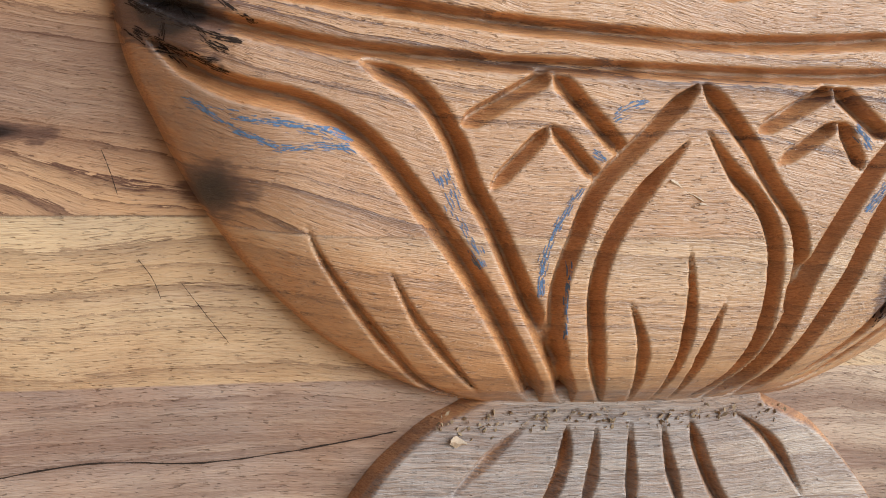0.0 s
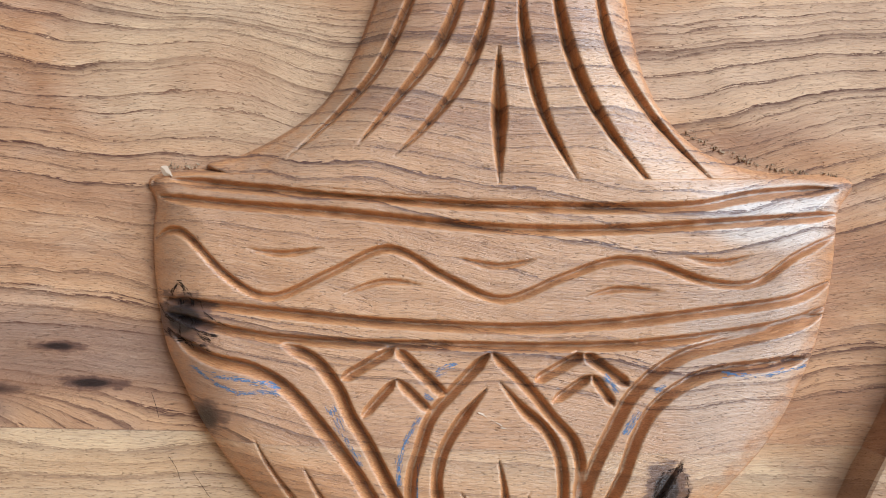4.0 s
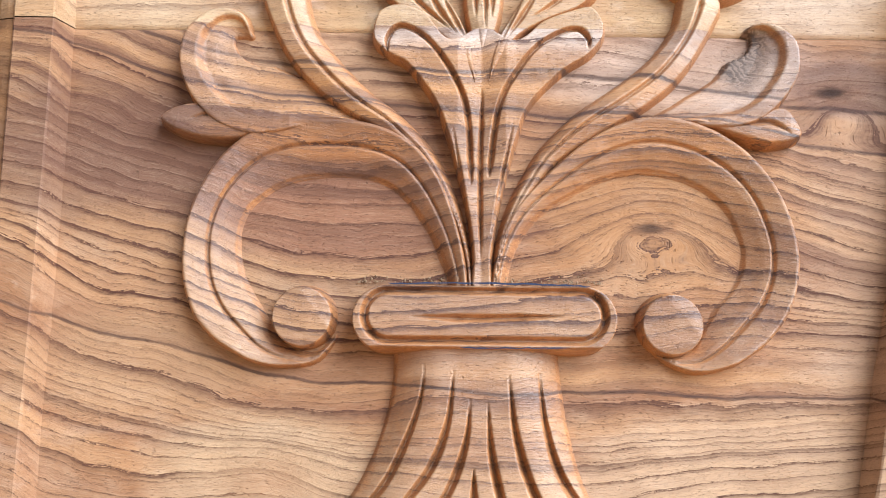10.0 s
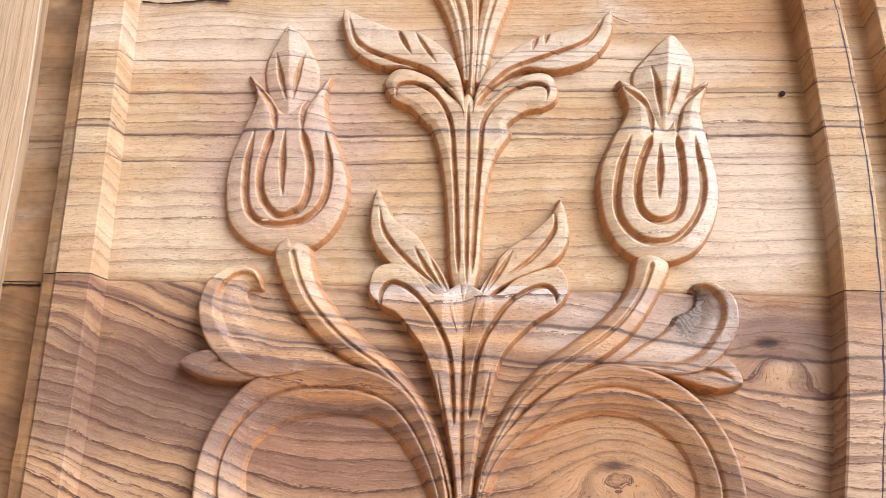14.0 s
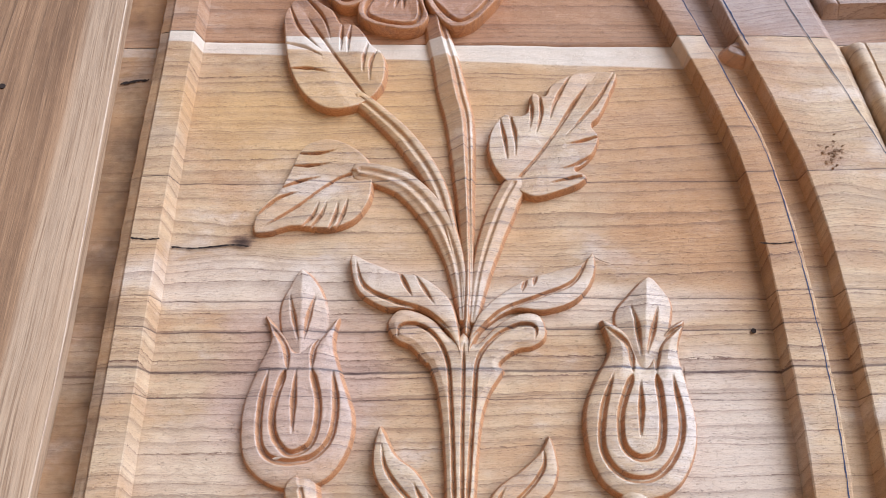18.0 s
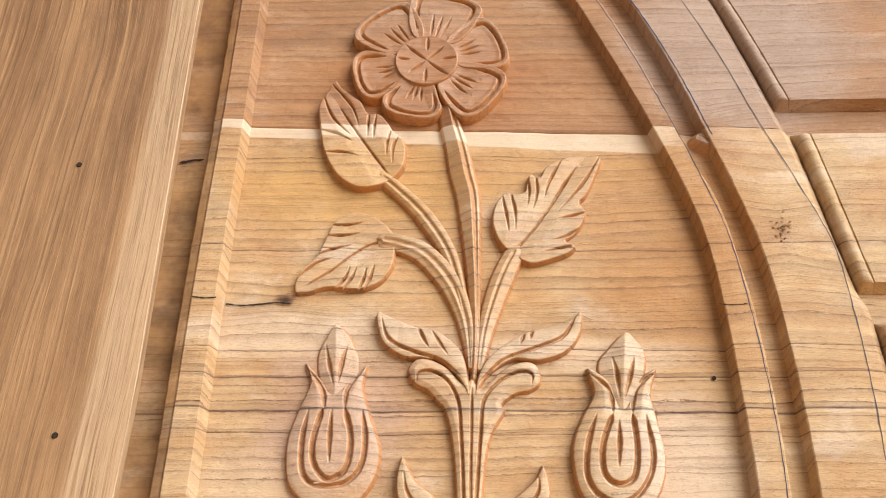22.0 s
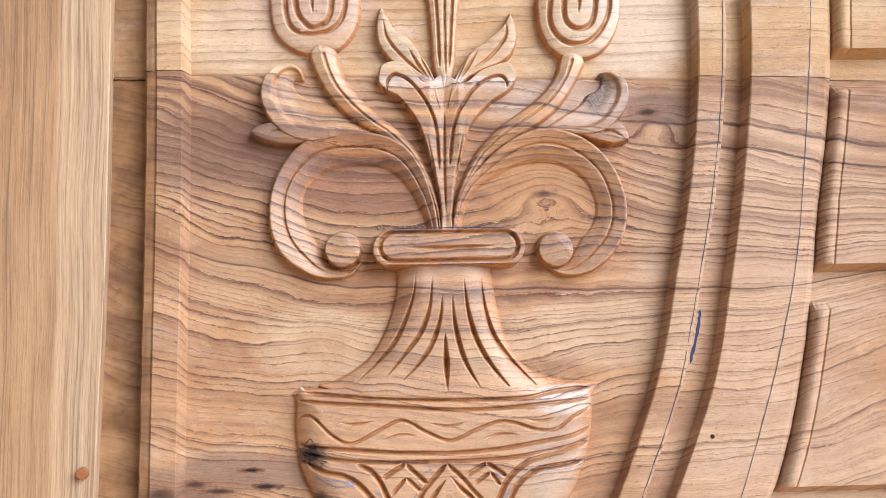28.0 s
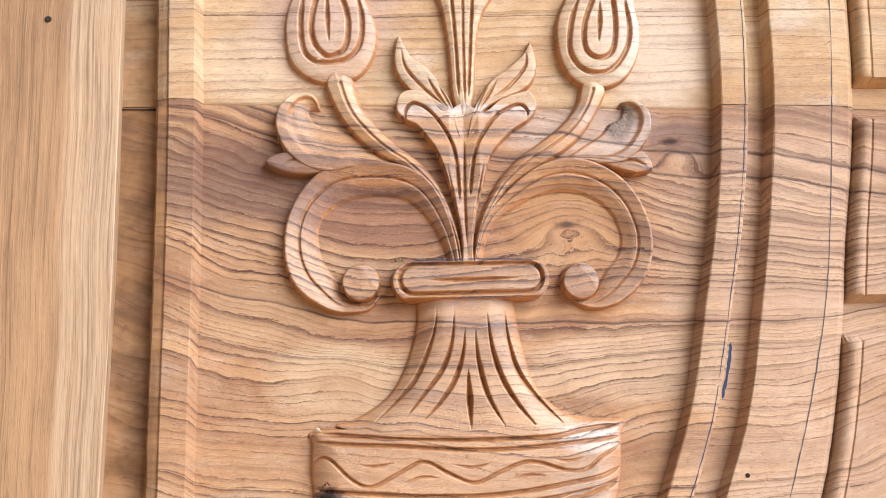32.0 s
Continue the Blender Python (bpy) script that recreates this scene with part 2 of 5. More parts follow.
    rings = m("MULTIPLY", m("MULTIPLY", rings, k.ramp(f, 0.97, 1.0, 1.0, 0.1)), m("MULTIPLY_ADD", burl, -0.5, 1.0))
    rings = m("MULTIPLY", rings, k.ramp(x, 0.11, 0.19, 1.0, 0.62))
    # straight plank: close thin lines
    q = m("ADD", m("MULTIPLY", m("MULTIPLY_ADD", torn, 0.60, v), m("MULTIPLY_ADD", pale, -98.0, 268.0)), m("MULTIPLY", drift, 5.0))
    g, r3 = m("FRACT", q), k.dice(q, 4.1)
    lines = m("MULTIPLY", m("ADD", m("MULTIPLY", m("POWER", g, 13.0), 1.25), m("MULTIPLY", m("POWER", g, 2.0), 0.17)), k.ramp(r3, 0.30, 1.0, 0.10, 1.0))
    # single strong seams
    strong, seam_halo = 0.0, 0.0
    sway = m("ADD", m("ADD", z, m("MULTIPLY_ADD", torn, 0.3, sag)), m("ADD", m("MULTIPLY", bend, 0.8), m("MULTIPLY", wave, 0.7)))
    for sz, half in ((0.7945, 0.0011), (0.8190, 0.0006), (0.8380, 0.0004), (0.7790, 0.0003), (0.6930, 0.0014), (0.6780, 0.0011), (0.5640, 0.0010), (0.9160, 0.0005)):
        off = m("SUBTRACT", sway, sz)
        strong = m("MAXIMUM", strong, k.ramp(m("ABSOLUTE", off), half * 0.25, half, 1.0, 0.0))
        seam_halo = m("MAXIMUM", seam_halo, m("MULTIPLY", k.ramp(off, -0.0002, 0.0, 0.0, 1.0), k.ramp(off, 0.0, half * 4.5, 1.0, 0.0)))
    fibre = k.noise(at(75.0, 300.0, 1500.0, v), 1.0, 3.0, 0.7)
    hair = k.noise(at(260.0, 900.0, 4200.0, v), 1.0, 2.0, 0.7)
    pore = k.ramp(k.noise(at(520.0, 1500.0, 3800.0, v), 1.0, 1.0, 0.5), 0.64, 0.74, 0.0, 1.0)
    stain = k.noise(at(9.0, 12.0, 14.0, v), 1.0, 4.0, 0.65)
    smear = k.noise(at(11.0, 14.0, 30.0), 1.0, 4.0, 0.7)
    cloud = k.noise(at(30.0, 30.0, 34.0), 1.0, 3.0, 0.6)
    fleck = k.noise(at(160.0, 160.0, 260.0), 1.0, 3.0, 0.65)
    chatter = k.noise(at(620.0, 300.0, 70.0), 1.0, 2.0, 0.6)
    # the dark figure lies in the upper half of the brown plank
    figure = m("MULTIPLY", swirl, k.ramp(m("ADD", v, m("MULTIPLY", stain, 0.12)), 0.54, 0.65, 0.58, 1.0))
    heavy = m("MULTIPLY", swirl, m("MULTIPLY", k.ramp(m("ADD", m("ADD", v, torn), m("MULTIPLY", m("SUBTRACT", stain, 0.5), 0.10)), 0.575, 0.640, 0.0, 1.0), k.ramp(x, -0.16, 0.16, 1.0, 0.55)))
    bands = k.ramp(k.noise(at(2.0, 6.0, 130.0, m("ADD", v, torn)), 1.0, 3.0, 0.6), 0.44, 0.62, 0.0, 1.0)
    tone = k.noise(at(1.6, 6.0, 60.0, v), 1.0, 2.0, 0.6)
    base_dark = k.mix(k.ramp(tone, 0.34, 0.64, 0.0, 1.0), (0.370, 0.178, 0.086), (0.640, 0.350, 0.155))
    base_dark = k.mix(k.ramp(figure, 0.3, 0.95, 0.60, 0.0), base_dark, (0.650, 0.368, 0.175))
    base_pale = k.mix(k.ramp(tone, 0.30, 0.70, 0.0, 1.0), (0.622, 0.383, 0.176), (0.752, 0.508, 0.262))
    base_top = k.mix(k.ramp(tone, 0.32, 0.68, 0.0, 1.0), (0.400, 0.200, 0.090), (0.530, 0.285, 0.135))
    base = k.mix(dark, base_top, base_dark)
    grey = k.mix(k.ramp(tone, 0.35, 0.62, 0.0, 1.0), (0.700, 0.500, 0.315), (0.360, 0.235, 0.160))
    base = k.mix(m("MULTIPLY", low, dark), base, grey)
    base = k.mix(mid, base, k.mix(k.ramp(tone, 0.35, 0.65, 0.0, 1.0), (0.760, 0.520, 0.270), (0.620, 0.375, 0.175)))
    base = k.mix(pale, base, base_pale)
    base = k.mix(m("MULTIPLY", burl, 0.6), base, k.mix(k.ramp(ragged, 0.35, 0.65, 0.0, 1.0), (0.480, 0.255, 0.110), (0.690, 0.430, 0.215)))
    base = k.mix(m("MULTIPLY", k.ramp(stain, 0.44, 0.66, 0.0, 1.0), 0.55), base, k.mix(pale, (0.480, 0.215, 0.080), (0.560, 0.270, 0.090)))
    base = k.mix(m("MULTIPLY", k.ramp(smear, 0.52, 0.68, 0.0, 1.0), m("MULTIPLY_ADD", pale, 0.02, 0.26)), base, (0.235, 0.150, 0.105))
    base = k.mix(m("MULTIPLY", k.ramp(smear, 0.34, 0.48, 1.0, 0.0), 0.30), base, (0.720, 0.520, 0.340))
    patchy = k.noise(at(15.0, 15.0, 27.0, v), 1.0, 5.0, 0.62)
    base = k.mix(m("MULTIPLY", pale, k.ramp(patchy, 0.50, 0.66, 0.0, 0.60)), base, (0.620, 0.335, 0.140))
    base = k.mix(m("MULTIPLY", pale, k.ramp(patchy, 0.34, 0.47, 0.65, 0.0)), base, (0.800, 0.590, 0.390))
    base = k.mix(m("MULTIPLY", swirl, k.ramp(patchy, 0.52, 0.68, 0.0, 0.45)), base, (0.400, 0.185, 0.085))
    base = k.mix(m("MULTIPLY", swirl, k.ramp(patchy, 0.32, 0.47, 0.50, 0.0)), base, (0.740, 0.480, 0.265))
    for tx, tz, rx, rz, colour, much in TONES + (CUT_TONES if bared_bounce else ()):
        ex, ez = m("DIVIDE", m("SUBTRACT", x, tx), rx), m("DIVIDE", m("SUBTRACT", v if rz > 0.006 and tz > 0.714 else z, tz), rz)
        reach = m("ADD", m("ADD", m("MULTIPLY", ex, ex), m("MULTIPLY", ez, ez)), m("MULTIPLY_ADD", smear, 2.4, -1.2))
        zone = dark if tz < JOINT_MID else pale if tz < JOINT_TOP else m("SUBTRACT", 1.0, m("MAXIMUM", dark, pale))
        base = k.mix(m("MULTIPLY", zone, k.ramp(reach, 0.3, 2.0, min(1.0, much * 1.3), 0.0)), base, colour)
    # fibres, pores, flecks
    base = k.mix(k.ramp(cloud, 0.30, 0.62, 0.14, 0.0), base, (0.233, 0.107, 0.048))
    base = k.mix(k.ramp(fibre, 0.50, 0.78, 0.0, 0.30), base, (0.800, 0.540, 0.310))
    base = k.mix(k.ramp(fibre, 0.22, 0.45, 0.48, 0.0), base, (0.170, 0.080, 0.042))
    base = k.mix(k.ramp(hair, 0.28, 0.46, 0.48, 0.0), base, (0.170, 0.085, 0.048))
    base = k.mix(k.ramp(hair, 0.58, 0.76, 0.0, 0.20), base, (0.800, 0.570, 0.350))
    base = k.mix(k.ramp(fleck, 0.62, 0.80, 0.0, 0.25), base, (0.827, 0.600, 0.380))
    base = k.mix(m("MULTIPLY", pore, 0.40), base, (0.080, 0.038, 0.022))
    # chiselled walls: raw orange wood under the weathered face, warm bounced light painted in
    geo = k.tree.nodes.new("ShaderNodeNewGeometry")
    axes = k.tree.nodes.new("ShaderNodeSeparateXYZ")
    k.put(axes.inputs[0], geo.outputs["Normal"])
    fresh_bounce = k.ramp(m("ADD", m("ABSOLUTE", axes.outputs[1]), m("MULTIPLY", m("SUBTRACT", fleck, 0.5), 0.5)), 0.62, 0.93, bared_bounce, 0.0)
    base = k.mix(fresh_bounce, base, k.mix(k.ramp(hair, 0.3, 0.7, 0.0, 1.0), (0.430, 0.155, 0.042), (0.690, 0.310, 0.100)))
    # ring lines
    weak = m("MULTIPLY_ADD", low, 0.02, 0.46)
    base = k.mix(m("MULTIPLY", m("MULTIPLY", rings, m("MULTIPLY_ADD", figure, 0.95, weak)), m("MULTIPLY_ADD", broken, 1.3, 0.55), clamp=True), base, (0.120, 0.050, 0.028))
    base = k.mix(m("MULTIPLY", m("MULTIPLY", lines, m("MULTIPLY_ADD", pale, k.ramp(z, 0.80, 0.90, 0.32, 0.20), m("MULTIPLY_ADD", swirl, 0.45, 0.50))), m("MULTIPLY_ADD", broken, 2.6, -0.30), clamp=True), base, k.mix(pale, (0.130, 0.058, 0.032), (0.170, 0.080, 0.042)))
    base = k.mix(m("MULTIPLY", m("MULTIPLY", bands, m("MULTIPLY_ADD", m("MULTIPLY", heavy, m("SUBTRACT", 1.0, burl)), 0.55, m("MULTIPLY_ADD", m("MULTIPLY", m("SUBTRACT", low, mid), dark), 0.50, 0.12))), m("MULTIPLY_ADD", broken, 1.0, 0.5), clamp=True), base, (0.185, 0.085, 0.048))
    base = k.mix(m("MULTIPLY", seam_halo, 0.34), base, (0.200, 0.092, 0.052))
    base = k.mix(m("MULTIPLY", strong, m("MULTIPLY_ADD", broken, 1.2, 0.10), clamp=True), base, (0.075, 0.038, 0.028))
    sap = m("MULTIPLY", pale, k.ramp(m("ADD", zt, m("MULTIPLY", x, 0.028)), JOINT_TOP - 0.0150, JOINT_TOP - 0.0135, 0.0, 1.0))
    sap = m("MULTIPLY", sap, k.ramp(x, 0.13, 0.17, 1.0, 0.25))
    base = k.mix(m("MULTIPLY", sap, 0.72), base, (0.840, 0.650, 0.440))
    # knots
    base = k.mix(m("MULTIPLY", k.ramp(halo, 0.20, 1.2, 0.0, 1.0), 0.45), base, (0.400, 0.185, 0.080))
    base = k.mix(k.ramp(spot, 0.10, 0.50, 0.0, 0.85), base, (0.120, 0.056, 0.034))
    base = k.mix(k.ramp(core, 0.0, 0.6, 0.0, 0.95), base, (0.028, 0.014, 0.009))
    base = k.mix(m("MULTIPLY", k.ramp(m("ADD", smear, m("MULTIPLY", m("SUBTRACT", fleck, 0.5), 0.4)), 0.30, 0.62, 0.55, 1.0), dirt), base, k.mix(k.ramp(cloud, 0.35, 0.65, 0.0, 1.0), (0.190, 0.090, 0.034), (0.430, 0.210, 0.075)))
    # grey weathered film on the vase's foot
    gx = m("DIVIDE", m("ADD", x, 0.003), 0.064)
    gz = m("DIVIDE", m("SUBTRACT", z, 0.368), 0.021)
    film = k.ramp(m("ADD", m("ADD", m("MULTIPLY", gx, gx), m("MULTIPLY", gz, gz)), m("MULTIPLY", cloud, 0.8)), 0.9, 1.8, 0.80, 0.0)
    film = m("MULTIPLY", film, k.ramp(x, -0.010, 0.040, 1.0, 0.55))
    film = m("MULTIPLY", film, k.ramp(y, -0.0044, -0.0032, 1.0, 0.0))
    base = k.mix(m("MULTIPLY", film, k.ramp(hair, 0.35, 0.60, 1.0, 0.55)), base, k.mix(k.ramp(fibre, 0.35, 0.62, 0.0, 1.0), (0.130, 0.098, 0.075), (0.330, 0.275, 0.215)))
    # weathered end grain inside one curled leaf
    hx, hz = m("DIVIDE", m("SUBTRACT", x, 0.110), 0.016), m("DIVIDE", m("SUBTRACT", z, 0.702), 0.018)
    old = k.ramp(m("ADD", m("ADD", m("MULTIPLY", hx, hx), m("MULTIPLY", hz, hz)), m("MULTIPLY", ragged, 1.0)), 0.8, 1.7, 0.92 if bared_bounce else 0.0, 0.0)
    old = m("MULTIPLY", old, k.ramp(y, -0.0068, -0.0022, 0.0, 1.0))
    base = k.mix(old, base, k.mix(k.ramp(m("FRACT", m("MULTIPLY", m("ADD", m("ADD", hx, hz), m("MULTIPLY", ragged, 1.2)), 4.0)), 0.3, 0.8, 0.0, 1.0), (0.090, 0.055, 0.036), (0.270, 0.175, 0.112)))
    k.put(k.bsdf.inputs["Base Color"], k.tint(base, TEAK_TINT))
    k.put(k.bsdf.inputs["Roughness"], m("MULTIPLY_ADD", fibre, 0.25, k.ramp(y, -0.0060, -0.0020, 0.30 if bared_bounce else 0.48, 0.52)))
    k.bsdf.inputs["Specular IOR Level"].default_value = gloss
    rough = m("ADD", m("MULTIPLY", fibre, 0.6), m("ADD", m("MULTIPLY", hair, 0.5), m("ADD", m("MULTIPLY", pore, -0.7), m("MULTIPLY_ADD", fleck, 0.6, m("MULTIPLY", chatter, 0.3 if bared_bounce else 0.2)))))
    k.put(k.bsdf.inputs["Normal"], k.bump(rough, 0.8, 0.00045))
    return k.mat


def upright_wood(name, light, deep, freq):
    """Planed timber with the grain upright."""
    k = Nodes(name)
    x, y, z = k.place()
    m = k.math
    bend = m("MULTIPLY", m("SUBTRACT", k.noise(k.xyz(m("MULTIPLY", x, 5.0), m("MULTIPLY", y, 5.0), m("MULTIPLY", z, 3.0)), 1.0, 2.0), 0.5), 0.030)
    v = m("ADD", m("ADD", x, m("MULTIPLY", y, 0.7)), bend)
    at = lambda fv, fy, fz: k.xyz(m("MULTIPLY", v, fv), m("MULTIPLY", y, fy), m("MULTIPLY", z, fz))
    wide = k.noise(at(freq * 0.35, 0.0, 1.0), 1.0, 2.0, 0.6)
    drift = k.noise(at(30.0, 3.0, 1.5), 1.0, 2.0)
    p = m("ADD", m("MULTIPLY", v, freq * 1.7), m("MULTIPLY", drift, 5.0))
    f, r1 = m("FRACT", p), k.dice(p, 2.2)
    thin = m("MULTIPLY", m("ADD", m("POWER", f, 7.0), m("MULTIPLY", f, 0.30)), k.ramp(r1, 0.25, 1.0, 0.05, 1.0))
    fibre = k.noise(at(1300.0, 300.0, 40.0), 1.0, 3.0, 0.7)
    hair = k.noise(at(3800.0, 900.0, 150.0), 1.0, 2.0, 0.7)
    blot = k.noise(at(40.0, 20.0, 9.0), 1.0, 3.0, 0.6)
    streak = k.noise(at(420.0, 60.0, 5.0), 1.0, 4.0, 0.75)
    base = k.mix(k.ramp(wide, 0.30, 0.68, 0.0, 1.0), deep, light)
    base = k.mix(m("MULTIPLY", thin, m("MULTIPLY_ADD", fibre, 1.2, -0.10), clamp=True), base, tuple(c * 0.36 for c in deep))
    base = k.mix(k.ramp(blot, 0.40, 0.70, 0.0, 0.35), base, tuple(c * 0.6 for c in deep))
    base = k.mix(k.ramp(fibre, 0.25, 0.47, 0.55, 0.0), base, tuple(c * 0.38 for c in deep))
    base = k.mix(k.ramp(hair, 0.30, 0.48, 0.45, 0.0), base, tuple(c * 0.42 for c in deep))
    base = k.mix(k.ramp(fibre, 0.50, 0.75, 0.0, 0.5), base, tuple(min(1.0, c * 1.25) for c in light))
    base = k.mix(k.ramp(streak, 0.34, 0.48, 0.60, 0.0), base, tuple(c * 0.62 for c in deep))
    base = k.mix(k.ramp(streak, 0.52, 0.68, 0.0, 0.55), base, tuple(min(1.0, c * 1.3) for c in light))
    pith = m("MULTIPLY", k.ramp(m("ADD", v, m("MULTIPLY", wide, 0.012)), -0.262, -0.255, 0.0, 0.6), k.ramp(fibre, 0.3, 0.6, 0.5, 1.0))
    base = k.mix(m("MULTIPLY", pith, k.ramp(streak, 0.36, 0.56, 0.35, 1.0)), base, (0.700, 0.480, 0.270))
    k.put(k.bsdf.inputs["Base Color"], k.tint(base, TEAK_TINT))
    k.bsdf.inputs["Roughness"].default_value = 0.5
    k.put(k.bsdf.inputs["Normal"], k.bump(m("ADD", fibre, thin), 0.35, 0.0004))
    return k.mat


def plain(name, colour, rough=0.6, grain=300.0, amount=0.3):
    k = Nodes(name)
    x, y, z = k.place()
    n = k.noise(k.xyz(x, y, z), grain, 3.0, 0.6)
    k.put(k.bsdf.inputs["Base Color"], k.mix(k.math("MULTIPLY", n, amount), colour, tuple(c * 0.35 for c in colour)))
    k.bsdf.inputs["Roughness"].default_value = rough
    k.bsdf.inputs["Specular IOR Level"].default_value = 0.15
    k.put(k.bsdf.inputs["Normal"], k.bump(n, 0.4, 0.0008))
    return k.mat


TEAK = plank_wood("teak_planks", 0.0)
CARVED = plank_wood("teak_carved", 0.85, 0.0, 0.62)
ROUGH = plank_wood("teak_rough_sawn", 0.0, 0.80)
FRAME_WOOD = upright_wood("frame_timber", (0.49, 0.268, 0.118), (0.24, 0.114, 0.044), 95.0)
SAWDUST_GROUND = plain("packed_earth", (0.68, 0.41, 0.20), 0.9, 6.0, 0.3)
PENCIL = plain("blue_pencil", (0.040, 0.052, 0.100), 0.7, 900.0, 0.6)
GREY_PENCIL = plain("grey_pencil", (0.10, 0.09, 0.10), 0.7, 900.0, 0.6)
CRACK = plain("crack_shadow", (0.030, 0.018, 0.013), 0.9)
SHAVING = plain("fresh_shaving", (0.46, 0.33, 0.23), 0.6, 500.0, 0.3)
DOWEL = plain("dowel_wood", (0.30, 0.11, 0.045), 0.5, 200.0, 0.4)
CRUMBS = plain("old_sawdust", (0.30, 0.20, 0.12), 0.9, 500.0, 0.4)
PAPER = plain("torn_paper", (0.50, 0.40, 0.30), 0.9, 260.0, 1.0)
CHALK = plain("blue_chalk", (0.14, 0.21, 0.33), 0.8, 1500.0, 0.8)


# ---- shaping helpers ----
def spline(pts, closed=False, step=10):
    """A smooth line through points in millimetres, in metres."""
    p = np.array(pts, float) / 1000
    n = len(p)
    out = []
    for i in range(n if closed else n - 1):
        if closed:
            a, b, c, d = p[i - 1], p[i], p[(i + 1) % n], p[(i + 2) % n]
        else:
            a, b, c, d = p[max(i - 1, 0)], p[i], p[i + 1], p[min(i + 2, n - 1)]
        for t in np.arange(step) / step:
            out.append(0.5 * (2 * b + (c - a) * t + (2 * a - 5 * b + 4 * c - d) * t * t + (3 * b - a - 3 * c + d) * t ** 3))
    if not closed:
        out.append(p[-1])
    return np.array(out)


def inside(X, Z, poly):
    """Signed distance to a closed line, less than nothing within it."""
    best = np.full(X.shape, 1e9)
    odd = np.zeros(X.shape, bool)
    for a, b in zip(poly, np.roll(poly, -1, 0)):
        ex, ez = b - a
        t = np.clip(((X - a[0]) * ex + (Z - a[1]) * ez) / (ex * ex + ez * ez + 1e-15), 0, 1)
        best = np.minimum(best, (X - a[0] - t * ex) ** 2 + (Z - a[1] - t * ez) ** 2)
        cross = (a[1] <= Z) != (b[1] <= Z)
        with np.errstate(divide="ignore", invalid="ignore"):
            odd ^= cross & (X < a[0] + (Z - a[1]) * ex / (ez if abs(ez) > 1e-12 else 1e-12))
    return np.where(odd, -1, 1) * np.sqrt(best)


def along(X, Z, line):
    """Distance to an open line, the share of its length at the foot, and the side (right of the way: more than nothing)."""
    best = np.full(X.shape, 1e9)
    share = np.zeros(X.shape)
    side = np.ones(X.shape)
    seg = np.linalg.norm(np.diff(line, axis=0), axis=1)
    run = np.r_[0, np.cumsum(seg)] / seg.sum()
    for i in range(len(seg)):
        a, e = line[i], line[i + 1] - line[i]
        t = np.clip(((X - a[0]) * e[0] + (Z - a[1]) * e[1]) / (e @ e + 1e-15), 0, 1)
        dx, dz = X - a[0] - t * e[0], Z - a[1] - t * e[1]
        d = dx * dx + dz * dz
        hit = d < best
        best = np.where(hit, d, best)
        share = np.where(hit, run[i] + t * (run[i + 1] - run[i]), share)
        side = np.where(hit, np.sign(e[1] * dx - e[0] * dz), side)
    return np.sqrt(best), share, side


LATTICE = np.random.RandomState(7).rand(64, 64)


def lumps(X, Z, size, shift=0.0):
    """Smooth uneven surface between -1 and 1."""
    u, w = X / size + 17.3 + shift, Z / size + 5.1 + shift * 1.7
    i, j = np.floor(u).astype(int), np.floor(w).astype(int)
    f, g = u - i, w - j
    f, g = f * f * (3 - 2 * f), g * g * (3 - 2 * g)
    a, b = LATTICE[i % 64, j % 64], LATTICE[(i + 1) % 64, j % 64]
    c, d = LATTICE[i % 64, (j + 1) % 64], LATTICE[(i + 1) % 64, (j + 1) % 64]
    return 2 * ((a * (1 - f) + b * f) * (1 - g) + (c * (1 - f) + d * f) * g) - 1


def part(name, bm, material, parent=None, label=""):
    """Link a bmesh as one mesh object under a thing or a part."""
    me = bpy.data.meshes.new(name)
    bm.to_mesh(me)
    bm.free()
    me.materials.append(material)
    ob = new(name, me)
    ob.parent = parent
    return tagged(ob, label)


def grid_part(name, X, Z, H, keep, material, parent, label=""):
    """A carved surface: heights H in front of the ground of the panel, over a grid."""
    rows, cols = X.shape
    idx = np.arange(rows * cols).reshape(rows, cols)
    quad = np.stack([idx[:-1, :-1], idx[:-1, 1:], idx[1:, 1:], idx[1:, :-1]], -1).reshape(-1, 4)
    quad = quad[keep.ravel()[quad].any(1)]
    used, quad = np.unique(quad, return_inverse=True)
    quad = quad.reshape(-1, 4)
    co = np.stack([X.ravel(), -H.ravel(), Z.ravel()], 1)[used]
    me = bpy.data.meshes.new(name)
    me.vertices.add(len(co))
    me.vertices.foreach_set("co", co.ravel())
    me.loops.add(quad.size)
    me.loops.foreach_set("vertex_index", quad.ravel().astype(np.int32))
    me.polygons.add(len(quad))
    me.polygons.foreach_set("loop_start", np.arange(0, quad.size, 4, dtype=np.int32))
    me.polygons.foreach_set("loop_total", np.full(len(quad), 4, np.int32))
    me.polygons.foreach_set("use_smooth", np.ones(len(quad), bool))
    me.update(calc_edges=True)
    me.validate()
    me.materials.append(material)
    ob = new(name, me)
    ob.parent = parent
    return tagged(ob, label)


def field_over(line, margin, res):
    """A grid over a line's bounds."""
    lo, hi = line.min(0) - margin, line.max(0) + margin
    xs, zs = np.arange(lo[0], hi[0], res), np.arange(lo[1], hi[1], res)
    return np.meshgrid(xs, zs)


